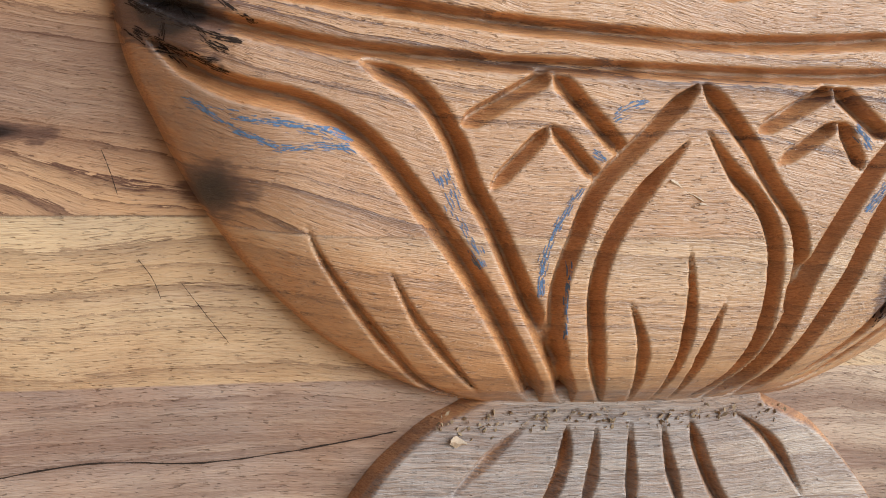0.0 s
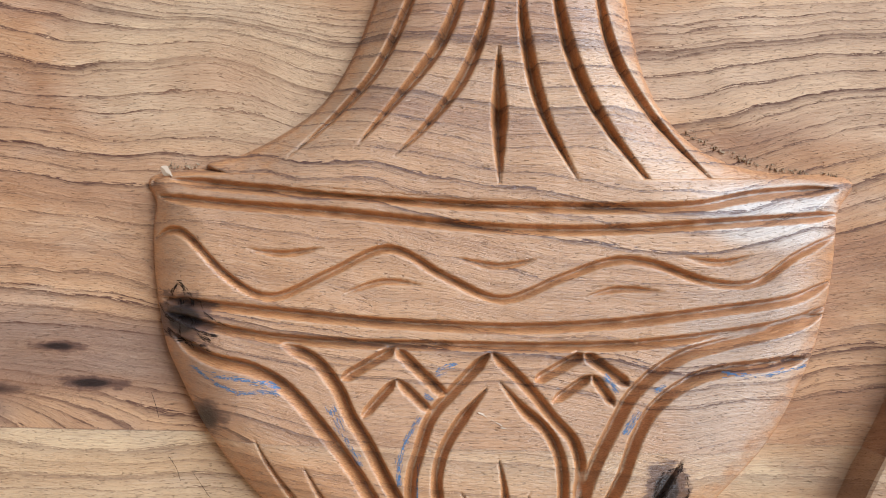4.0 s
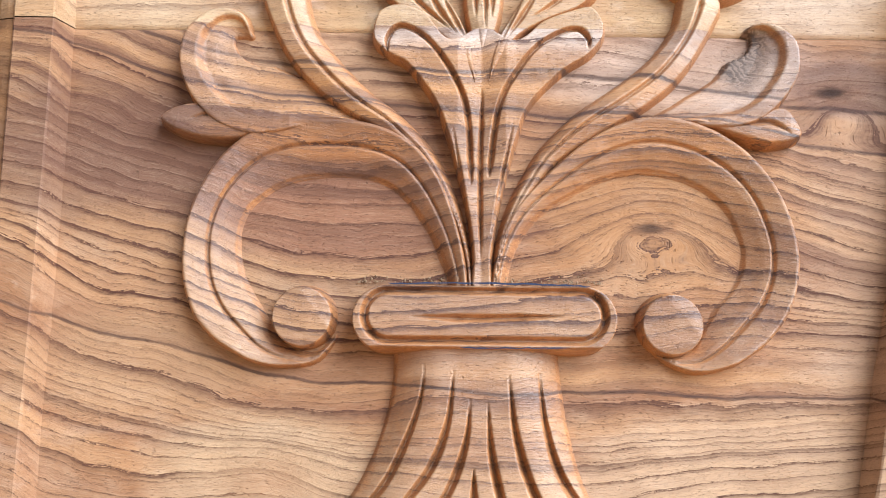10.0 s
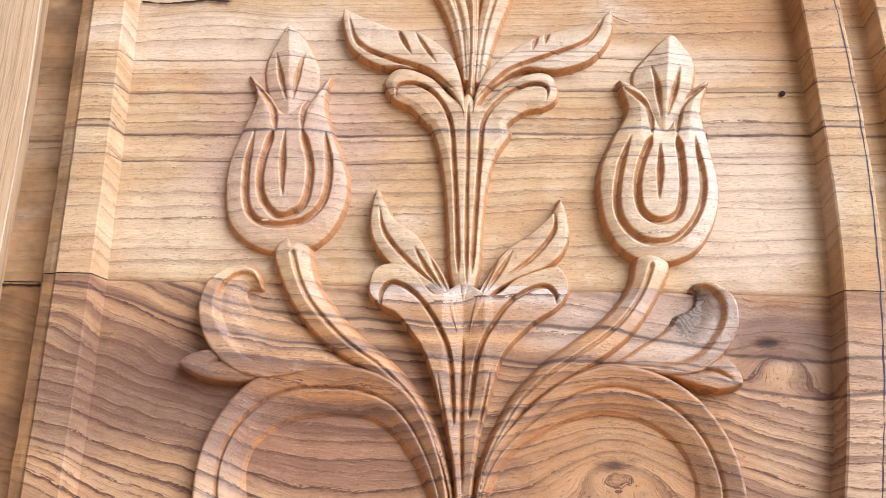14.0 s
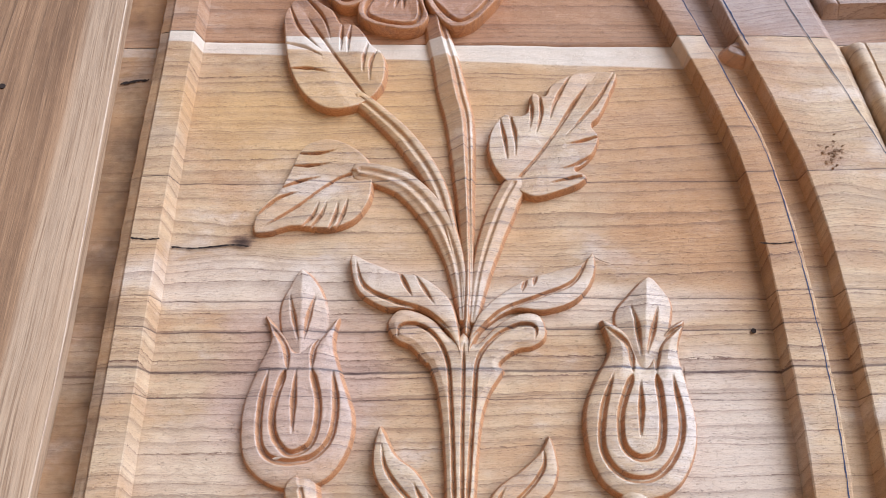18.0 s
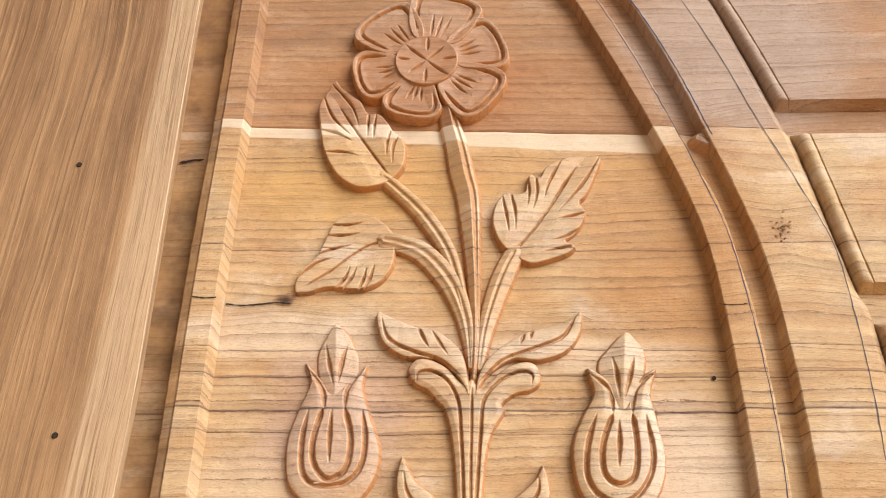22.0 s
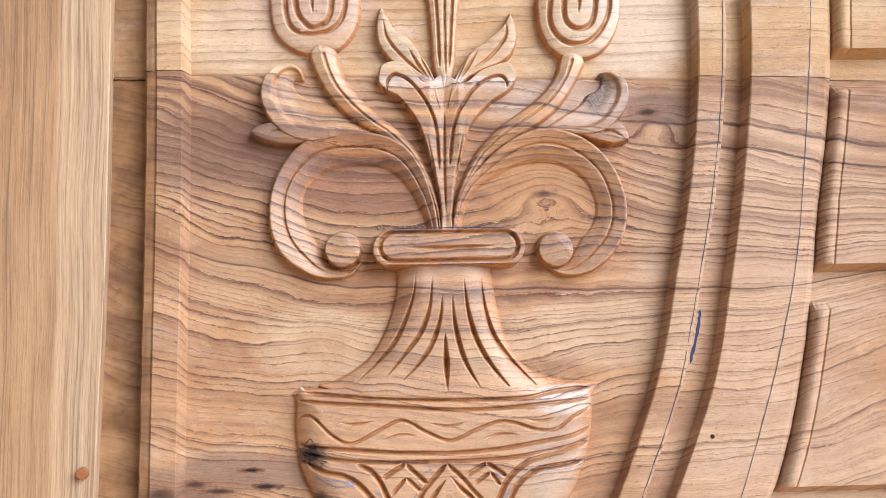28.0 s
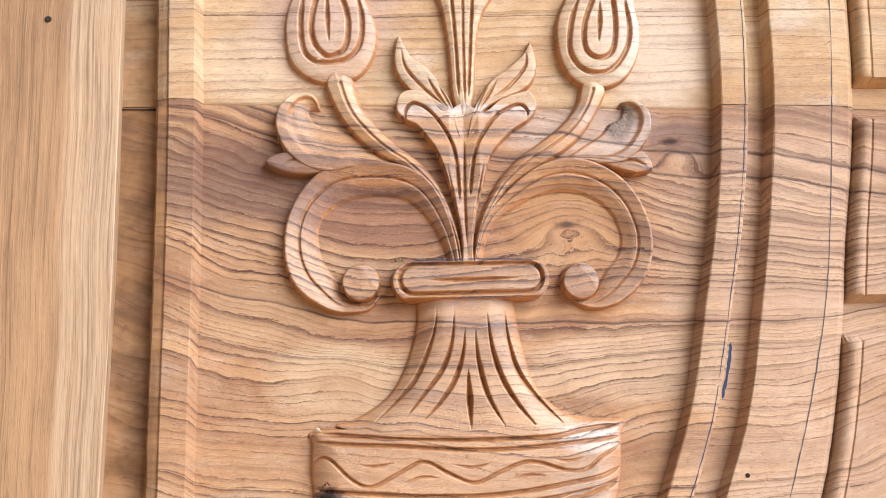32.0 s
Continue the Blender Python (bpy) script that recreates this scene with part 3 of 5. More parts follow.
def cut(H, X, Z, pts, half, deep, ends=0.35, fat=0.0):
    """Cut a V groove of that half width and depth (mm) along a line; ends: how long it thins out at both ends."""
    line = spline(pts, step=6)
    half, deep = 0.88 * half / 1000, 1.45 * deep / 1000
    lo, hi = line.min(0) - 2 * half, line.max(0) + 2 * half
    box = (X >= lo[0]) & (X <= hi[0]) & (Z >= lo[1]) & (Z <= hi[1])
    if not box.any():
        return
    d, s, _ = along(X[box], Z[box], line)
    w = half * np.ones_like(s)
    if ends > 0:
        w = half * np.clip(np.minimum(s, 1 - s) / ends, 0.02, 1) ** 0.7
    r = np.clip(d / w, 0, 3)
    wob = 1 + 0.18 * lumps(X[box], Z[box], 0.004, 3.0)
    H[box] -= 1.2 * deep * (w / half) ** 0.7 * wob * (1 - np.clip(r, 0, 1) ** 1.2)


def edge(sd, wall):
    """The rise of a carved edge: under nothing outside, one at the wall's top."""
    t = np.clip(-sd / wall, -1.0, 1.0)
    return np.where(t < 0, 2 * t, 1 - (1 - t) ** 1.3)


def carve(name, parent, outline, height, wall=2.2, res=0.7, dome=0.0, reach=12.0, cuts=(), shape=None, label="", uneven=0.25):
    """A raised carved piece with an outline in mm. shape(X, Z, sd) may give its own heights."""
    poly = spline(outline, True, 8)
    X, Z = field_over(poly, 0.003, res / 1000)
    sd = inside(X, Z, poly)
    top = np.full(X.shape, height / 1000)
    if dome:
        r = np.clip(-sd / (reach / 1000), 0, 1)
        top = top + dome / 1000 * np.sqrt(np.clip(1 - (1 - r) ** 2, 0, 1))
    if shape is not None:
        top = top + shape(X, Z, sd)
    top = top + uneven / 1000 * (lumps(X, Z, 0.011) + 0.5 * lumps(X, Z, 0.004, 2.0))
    for c in cuts:
        cut(top, X, Z, *c)
    H = top * edge(sd, wall / 1000)
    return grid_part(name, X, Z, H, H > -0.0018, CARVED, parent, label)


def sweep(name, parent, line, widths, profile, res=0.7, label="", wall=1.8, cuts=(), uneven=0.2):
    """A carved band along a centre line: half widths (mm) along it, heights (mm) across it from the left edge to the right."""
    path = spline(line, step=8)
    X, Z = field_over(path, max(widths) / 1000 + 0.004, res / 1000)
    d, s, side = along(X, Z, path)
    w = np.interp(s, np.linspace(0, 1, len(widths)), np.array(widths) / 1000)
    v = side * d / w
    top = np.interp(np.clip(v, -1, 1), [p[0] for p in profile], [p[1] / 1000 for p in profile])
    top = top * np.clip(0.55 + 0.45 * w / (0.75 * max(widths) / 1000), 0.5, 1.0)
    top = top + uneven / 1000 * (lumps(X, Z, 0.010) + 0.5 * lumps(X, Z, 0.004, 2.0))
    for c in cuts:
        cut(top, X, Z, *c)
    H = top * edge(d - w, wall / 1000)
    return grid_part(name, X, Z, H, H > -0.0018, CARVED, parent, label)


def strip(name, parent, pts, half, material, lift, label="", jag=0.0, step=8):
    """A thin flat mark along a line, laid on a surface lift mm before the ground."""
    line = spline(pts, step=step)
    bm = bmesh.new()
    last = None
    rng = random.Random(len(pts) * 31 + int(abs(pts[0][0]) * 7))
    n = len(line)
    for i, p in enumerate(line):
        t = line[min(i + 1, n - 1)] - line[max(i - 1, 0)]
        t = t / (np.linalg.norm(t) + 1e-9)
        w = half / 1000 * (0.6 + 0.8 * rng.random()) * (0.25 if i in (0, n - 1) else 1)
        off = jag / 1000 * (rng.random() - 0.5)
        q = p + np.array([-t[1], t[0]]) * off
        y = -(lift(q[0], q[1]) if callable(lift) else lift / 1000)
        pair = [bm.verts.new((q[0] - t[1] * w, y, q[1] + t[0] * w)), bm.verts.new((q[0] + t[1] * w, y, q[1] - t[0] * w))]
        if last:
            bm.faces.new((last[0], last[1], pair[1], pair[0]))
        last = pair
    return part(name, bm, material, parent, label)

from mathutils.bvhtree import BVHTree

# ---- the door ----
door = new("carved_panel")
tagged(door, "raw teak door panel of glued planks, carved with a flower vase", "wood carving")
BOTTOM, TOP = 0.05, 1.95


def edge_x(pts):
    """An edge that runs up the door: x from z."""
    line = spline([(z, x) for x, z in pts], step=8)
    return lambda z: np.interp(z, line[:, 0], line[:, 1])


BEVEL = edge_x([(-184, 50), (-183, 250), (-180.5, 345), (-178, 505), (-176, 650), (-176.5, 760), (-178.5, 892), (-178.5, 1022), (-180, 1176), (-182, 1500), (-182, 1950)])
RIB_IN = edge_x([(-60, 50), (22, 235), (68, 334), (103, 407.6), (139, 500), (155.5, 574), (169, 645), (176.5, 721), (177, 785), (172, 890), (161, 955), (136.5, 1032), (104, 1113), (79.6, 1167), (28, 1260), (-60, 1400), (-175, 1560), (-178, 1950)])
RIB_OUT = edge_x([(-35, 50), (46, 235), (90, 326), (126, 414.5), (158.5, 499.5), (173.5, 566.5), (189, 645), (198.6, 743), (197, 840), (190.5, 902), (182.5, 951), (165, 1001), (141, 1074), (101.6, 1167), (52, 1260), (-35, 1400), (-150, 1560), (-160, 1950)])
BAND_IN = edge_x([(-10, 50), (68, 235), (113, 329), (136.6, 392), (176.4, 492), (193, 566), (206, 645), (215, 735), (213.5, 840), (207.5, 905), (198.5, 951), (181, 1017), (156, 1095), (125.6, 1166), (76, 1260), (-10, 1400), (-120, 1560), (-140, 1950)])
MARK = edge_x([(30, 50), (113, 235), (158, 324), (186, 398), (218, 491), (239, 573), (250, 650), (260, 760), (262, 840), (258, 915), (240, 973), (227, 1003), (216, 1046), (197, 1100), (171, 1165), (122, 1260), (35, 1400), (-75, 1560), (-100, 1950)])
BEAD = edge_x([(55, 50), (138, 235), (180.5, 324), (204, 379), (214, 412), (226, 440), (240, 490), (253, 560), (261, 620), (273, 700), (277.5, 780), (275, 860), (268, 885), (249, 1002), (239, 1037), (199, 1164), (150, 1260), (62, 1400), (-50, 1560), (-70, 1950)])


def ground_height(X, Z):
    """The cut-back ground of the panel: slow waves left by the gouge."""
    return 0.0006 * lumps(X, Z, 0.040) + 0.00030 * lumps(X, Z * 1.6, 0.014, 1.0) + 0.00016 * lumps(X, Z * 1.4, 0.006, 4.0)


def tilted(X, Z):
    """Heights of the joints follow the planks' slight tilt."""
    near_mid, near_top = np.clip(1 - np.abs(Z - JOINT_MID) / 0.12, 0, 1), np.clip(1 - np.abs(Z - JOINT_TOP) / 0.12, 0, 1)
    return Z + X * (TILT_MID * near_mid + TILT_TOP * near_top)


def plank_grid(name, z0, z1, res, label):
    xs = np.linspace(0, 1, int(0.36 / res))
    zs = np.linspace(z0, z1, max(2, int((z1 - z0) / res)))
    U, Z = np.meshgrid(xs, zs)
    left, right = BEVEL(Z) + 0.0004, np.maximum(RIB_IN(Z) + 0.004, BEVEL(Z) + 0.004)
    X = left + (right - left) * U
    H = ground_height(X, Z)
    E = np.minimum(Z - z0, z1 - Z)
    Z = tilted(X, Z)
    H = H - 0.0010 * np.exp(-E / 0.0004)
    return grid_part(name, X, Z, H, np.ones(X.shape, bool), TEAK, door, label)


PLANKS = ((BOTTOM, JOINT_LOW, "pale bottom plank of the panel ground"), (JOINT_LOW, JOINT_MID, "brown plank with wavy dark grain"),
          (JOINT_MID, JOINT_TOP, "pale straw-coloured plank with fine straight grain"), (JOINT_TOP, TOP, "light brown plank with plain grain"))
for z0, z1, text in PLANKS:
    if z0 == BOTTOM:
        plank_grid("plank", 0.28, z1, 0.0012, text)
    elif z0 == JOINT_TOP:
        plank_grid("plank", z0, 1.26, 0.0013, text)
    else:
        plank_grid("plank", z0, z1, 0.0012, text)


def runner(name, section, z0, z1, step, label="", rough=0.0, wood=TEAK):
    """A piece that runs up the door; section(z) gives (x, height) from left to right."""
    bm = bmesh.new()
    last = None
    n = max(2, int((z1 - z0) / step))
    for i in range(n + 1):
        z = z0 + (z1 - z0) * i / n
        row = []
        for j, (x, h) in enumerate(section(z)):
            wob = rough * noise.noise((j * 3.1, z * 90.0, x * 40.0))
            row.append(bm.verts.new((x + wob, -(h + 0.6 * wob), float(tilted(x, z)))))
        if last:
            for a in range(len(row) - 1):
                bm.faces.new((last[a], last[a + 1], row[a + 1], row[a]))
        last = row
    bmesh.ops.recalc_face_normals(bm, faces=bm.faces)
    return part(name, bm, wood, door, label)


RISE = 0.0115
JOINTS = (0.22, JOINT_LOW, JOINT_MID, JOINT_TOP, 1.32)
for z0, z1 in zip(JOINTS, JOINTS[1:]):
    a, b = z0 + 0.00025, z1 - 0.00025
    # border left of the panel: flat fillet, bright chamfer
    runner("border", lambda z: [(BEVEL(z) - 0.0195, -0.004), (BEVEL(z) - 0.0192, RISE - 0.0006), (BEVEL(z) - 0.0184, RISE), (BEVEL(z) - 0.010, RISE + 0.0002), (BEVEL(z) - 0.0022, RISE), (BEVEL(z) - 0.0016, RISE - 0.0006), (BEVEL(z) + 0.0014, 0.0002), (BEVEL(z) + 0.0018, -0.0020)], a, b, 0.004, "flat border strip with a bright chamfered edge", 0.0003)
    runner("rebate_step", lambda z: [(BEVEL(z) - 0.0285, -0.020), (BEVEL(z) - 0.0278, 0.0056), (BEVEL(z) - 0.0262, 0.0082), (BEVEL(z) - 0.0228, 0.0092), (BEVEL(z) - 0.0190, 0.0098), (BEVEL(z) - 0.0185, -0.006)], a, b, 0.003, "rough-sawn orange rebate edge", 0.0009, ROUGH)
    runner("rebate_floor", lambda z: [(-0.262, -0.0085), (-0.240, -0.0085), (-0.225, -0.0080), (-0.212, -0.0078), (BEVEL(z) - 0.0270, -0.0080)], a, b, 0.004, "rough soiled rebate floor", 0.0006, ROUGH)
    # arched rib and band with the channel between them
    runner("arch_rib", lambda z: [(RIB_IN(z) - 0.0006, -0.0015), (RIB_IN(z) + 0.0008, 0.0060), (RIB_IN(z) + 0.0016, RISE - 0.0006), (RIB_IN(z) + 0.0024, RISE), (0.5 * (RIB_IN(z) + RIB_OUT(z)), RISE + 0.0002), (RIB_OUT(z) - 0.0008, RISE), (RIB_OUT(z), RISE - 0.0006), (RIB_OUT(z) + 0.0012, 0.0015), (RIB_OUT(z) + 0.0022, -0.0010)], a, b, 0.004, "narrow arched rib with dark undercut side", 0.0004)
    runner("channel", lambda z: [(RIB_OUT(z) + 0.0005, 0.0010), (RIB_OUT(z) + 0.004, 0.0004), (0.5 * (RIB_OUT(z) + BAND_IN(z)), 0.0), (BAND_IN(z) + 0.003, 0.0003)], a, b, 0.004, "gouged channel between rib and band", 0.0006)
    runner("arch_band", lambda z: [(BAND_IN(z) - 0.0012, -0.0015), (BAND_IN(z) + 0.0004, 0.0060), (BAND_IN(z) + 0.0012, RISE - 0.0006), (BAND_IN(z) + 0.0020, RISE), (0.5 * (BAND_IN(z) + MARK(z)), RISE + 0.0003), (MARK(z), RISE), (BEAD(z) - 0.006, RISE - 0.0012), (BEAD(z) - 0.001, RISE - 0.0045), (BEAD(z) + 0.001, RISE - 0.0085), (BEAD(z) + 0.030, RISE - 0.0085), (0.62, RISE - 0.0085)], a, b, 0.004, "broad arched band of the door face", 0.0004)


def raised_panel(z0, z1, slant=0.0):
    """A raised field beside the arch, with a rounded bead along its arched edge."""
    bm = bmesh.new()
    n = max(6, int((z1 - z0) / 0.005))
    rows = []
    for i in range(n + 1):
        t = i / n
        z = z0 + (z1 - z0) * t
        e = min(t, 1 - t) * (z1 - z0)
        f = math.sqrt(max(0.0, 1 - (1 - min(1.0, e / 0.006)) ** 2))
        row = []
        for dx, h in ((0.0008, -0.001), (0.0010, 0.0065), (0.0022, 0.0105), (0.0045, 0.0128), (0.0075, 0.0136), (0.0100, 0.0126), (0.0112, 0.0119), (0.0120, 0.0128), (0.030, 0.0130), (0.10, 0.0130), (0.30, 0.0130)):
            x = BEAD(z) + dx
            wob = 0.0004 * noise.noise((dx * 900, z * 110, 3.0))
            row.append(bm.verts.new((x + wob, -(0.002 + (h + wob - 0.002) * (0.15 + 0.85 * f)), z + slant * dx)))
        rows.append(row)
    for a, b in zip(rows, rows[1:]):
        for i in range(len(a) - 1):
            bm.faces.new((a[i], a[i + 1], b[i + 1], b[i]))
    for row, way in ((rows[0], 1), (rows[-1], -1)):
        low = [bm.verts.new((v.co.x, 0.004, v.co.z)) for v in row]
        for i in range(len(row) - 1):
            bm.faces.new((low[i], low[i + 1], row[i + 1], row[i]) if way > 0 else (row[i], row[i + 1], low[i + 1], low[i]))
    bmesh.ops.recalc_face_normals(bm, faces=bm.faces)
    for f in bm.faces:
        f.smooth = max(v.co.x - float(BEAD(v.co.z)) for v in f.verts) < 0.0110 and abs(f.normal.z) < 0.5
    return part("raised_panel", bm, TEAK, door, "raised panel with a rounded gouged bead")


for z0, z1 in ((0.225, 0.404), (0.423, 0.552), (0.573, 0.7045), (0.7245, 0.857), (0.879, 1.0145), (1.037, 1.30)):
    raised_panel(z0, z1)

# the rest of the slab: back and far ends of the door
slab = bmesh.new()
bmesh.ops.create_cube(slab, size=1.0, matrix=pose(0.19, 0.030, 1.0) @ Matrix.Diagonal((0.86, 0.028, 1.90, 1)))
bmesh.ops.bevel(slab, geom=slab.edges[:], offset=0.003, segments=1, affect="EDGES")
part("slab", slab, TEAK, door, "back of the door slab")

# ---- carved vase ----
BOWL = [(-101, 499.5), (-103.5, 489.5), (-104.5, 478.5), (-103.5, 464), (-101, 449), (-96.5, 438), (-89, 423), (-78.5, 408.5), (-64, 395), (-42, 384), (-9, 381), (26.5, 382), (39.5, 386), (56.5, 396), (69.5, 408.5), (81, 423), (89, 439.5), (93.5, 452.5), (97, 471), (98, 489.5), (98.5, 500)]
NECK_L = [(-34.5, 577.5), (-35.5, 562), (-41, 543.5), (-46.5, 531), (-54, 520), (-63.5, 512.5), (-76.5, 505.5), (-101, 500)]
NECK_R = [(31, 578), (33.5, 557.5), (38.5, 535), (45.5, 520), (56.5, 509), (71.5, 503), (98.5, 500)]
NECK_L = [(NECK_L[0][0] + 0.5, 606), (NECK_L[0][0], 592)] + NECK_L
NECK_R = [(NECK_R[0][0] - 0.5, 606), (NECK_R[0][0], 592)] + NECK_R
vase_line = spline(NECK_L[:-1] + BOWL + NECK_R[::-1][1:], True, 5)


def vase_dome(X, Z, sd):
    r = np.clip(-inside(X, Z, vase_line) / 0.021, 0, 1)
    return 0.0100 * np.clip(1 - (1 - r) ** 2, 0, 1) ** 0.95


def bowl_dome(X, Z, sd):
    low = np.clip((0.398 - Z) / 0.020, 0, 1)
    return vase_dome(X, Z, sd) - 0.0008 * low * low


bowl_top = BOWL[:-1] + [(BOWL[-1][0], BOWL[-1][1] + 1), (45, 501), (0, 499), (-45, 501)]
vase = carve("vase_bowl", door, bowl_top, 2.4, wall=1.6, res=0.45, shape=bowl_dome, uneven=0.12, label="wide vase bowl with lotus petals and a wavy band in V grooves", cuts=(
    ([(-98, 497.5), (-72, 495), (-44, 493.5), (-15, 491.5), (9.5, 491), (33.5, 491), (54.5, 492), (73, 495.5), (96.5, 497.5)], 1.9, 2.3, 0.05), ([(-101.5, 492.5), (-80, 490.5), (-47.5, 488.5), (-14.5, 485.5), (9.5, 484.5), (33.5, 485), (65.5, 487.5), (97, 490)], 1.8, 2.2, 0.04), ([(-102.5, 479.5), (-97, 482.5), (-90.5, 481), (-78.5, 469.5), (-66, 464), (-49, 471.5), (-32.5, 478.5), (-16, 470.5), (0, 464.5), (16.5, 471), (30.5, 476), (42, 475.5), (58, 470.5), (71, 470.5), (82, 478), (96, 484)], 1.5, 1.8, 0.03),
    ([(-73.5, 478), (-63.5, 476.5), (-50.5, 478.5)], 1.2, 1.2), ([(-46.5, 465), (-34, 469), (-22, 468)], 1.2, 1.2), ([(-14.5, 476.5), (-1.5, 474), (10.5, 476.5)], 1.2, 1.2), ([(23, 465.5), (32.5, 468), (45.5, 467.5)], 1.2, 1.2), ([(50.5, 477.5), (61, 476), (70.5, 478.5)], 1.2, 1.2),
    ([(-100, 462.5), (-80, 461), (-63.5, 459.5), (-39, 457.5), (-14.5, 456.5), (10, 456.5), (34.5, 458.5), (58.5, 462), (82.5, 466), (96.5, 471)], 1.9, 2.3, 0.04), ([(-99, 458.5), (-80, 454.5), (-63.5, 452), (-39, 451), (-14, 451), (10.5, 451), (34.5, 452), (58.5, 455), (82.5, 459.5), (95.5, 463.5)], 1.8, 2.2, 0.04),
    ([(-96.5, 452), (-85, 446), (-71.5, 443), (-60, 436), (-45, 418), (-38, 407.5), (-31.5, 396.5), (-26.5, 387.5), (-24, 382.5)], 2.5, 2.8, 0.06), ([(-63.5, 450.5), (-53.5, 446), (-47, 438), (-43, 429.5), (-38.5, 422.5), (-33, 412), (-27, 401), (-22, 392), (-17.5, 382.5)], 2.3, 2.7, 0.06), ([(-71.5, 423.5), (-68.5, 416.5), (-61.5, 406), (-54, 396), (-46.5, 388), (-34, 383.5)], 1.6, 1.9, 0.5), ([(-57, 415.5), (-52, 406), (-46.5, 398.5), (-42, 393), (-37, 387)], 1.5, 1.6, 0.5),
    ([(-46, 440.5), (-30.5, 450)], 2.0, 2.2, 0.12), ([(-30.5, 450), (-15.5, 436)], 2.0, 2.2, 0.12), ([(-40, 429.5), (-30, 441)], 1.7, 1.9, 0.2), ([(-30, 441), (-19.5, 431)], 1.7, 1.9, 0.2),
    ([(9.5, 441), (23.5, 449.5)], 2.0, 2.2, 0.12), ([(23.5, 449.5), (36.5, 440.5)], 2.0, 2.2, 0.12), ([(14.5, 435), (26, 443.5)], 1.7, 1.9, 0.2), ([(26, 443.5), (32.5, 434.5)], 1.7, 1.9, 0.2),
    ([(-3, 449.5), (-14, 437.5), (-20, 430), (-23.5, 419.5), (-25.5, 411), (-25, 402), (-21.5, 393)], 2.1, 2.4, 0.08), ([(-3.5, 439.5), (-10.5, 430.5), (-16, 421), (-18, 412), (-17, 402), (-15, 393), (-11, 383.5)], 2.0, 2.4, 0.2), ([(-0.5, 441), (6.5, 433), (14, 426), (18, 416), (18, 402.5), (14.5, 392), (8, 384)], 2.0, 2.4, 0.2), ([(-3, 449.5), (7.5, 439.5), (15.5, 430), (21, 424), (23.5, 415), (22, 405)], 2.0, 2.3, 0.08),
    ([(94, 461), (59, 452), (47.5, 447), (38, 438.5), (32.5, 428.5), (26.5, 415), (22.5, 401.5), (18, 391), (11, 383.5)], 2.4, 2.7, 0.06), ([(89.5, 448), (67, 446), (54.5, 442.5), (45, 435.5), (39.5, 426.5), (35, 413), (28.5, 399.5), (23, 389.5), (17, 383.5)], 2.3, 2.6, 0.06), ([(52.5, 420), (45.5, 406.5), (39.5, 398), (28, 388.5)], 1.5, 1.8, 0.4), ([(55.5, 408.5), (45.5, 398.5), (36, 390), (28, 386)], 1.5, 1.6, 0.4),
    ([(-0.5, 419.5), (2, 404.5), (0, 384)], 1.8, 2.2, 0.6), ([(-11, 408.5), (-7, 399), (-5, 383.5)], 2.0, 2.2, 0.7), ([(9, 409), (6.5, 399), (4, 384)], 1.7, 1.9, 0.6)))
neck = carve("vase_neck", vase, NECK_L[1:-1] + [(-88, 501), (-60, 494), (0, 491), (60, 494), (92, 500)] + NECK_R[::-1][1:-1] + [(30, 596), (-33, 596)], 2.2, wall=1.4, res=0.5, shape=vase_dome, uneven=0.12, label="flared vase neck with curved V flutes", cuts=(
    ([(-22, 575), (-23, 563), (-28, 547.5), (-36.5, 530), (-48.5, 516.5), (-62, 504.5)], 1.8, 2.6, 0.4), ([(-10.5, 573), (-12.5, 553.5), (-19, 536), (-31, 520.5), (-42.5, 507)], 2.0, 2.9, 0.4), ([(-4, 562), (-5.5, 546), (-11.5, 528.5), (-21, 515), (-31, 505)], 2.0, 2.9, 0.4), ([(-2.5, 535.5), (-2, 515), (-1.5, 497.5)], 2.6, 3.9, 0.45), ([(3, 560.5), (4, 544), (7, 528.5), (11.5, 515), (21, 498)], 2.1, 3.1, 0.4), ([(11, 571), (13.5, 549.5), (19, 530.5), (28.5, 513.5), (44, 494.5)], 2.2, 3.2, 0.4), ([(23, 572), (25, 553.5), (30.5, 534.5), (42, 517.5), (60, 498.5)], 2.1, 3.1, 0.4)))
FOOT = [(-42.5, 381.5), (-48.5, 377.5), (-55.5, 370.5), (-60, 364), (-64, 356.5), (-66.5, 348), (-20, 347.5), (20, 347.5), (61, 348), (61, 351), (57, 359), (49, 368.5), (40.5, 376), (28.5, 382), (20, 388), (-25, 388)]
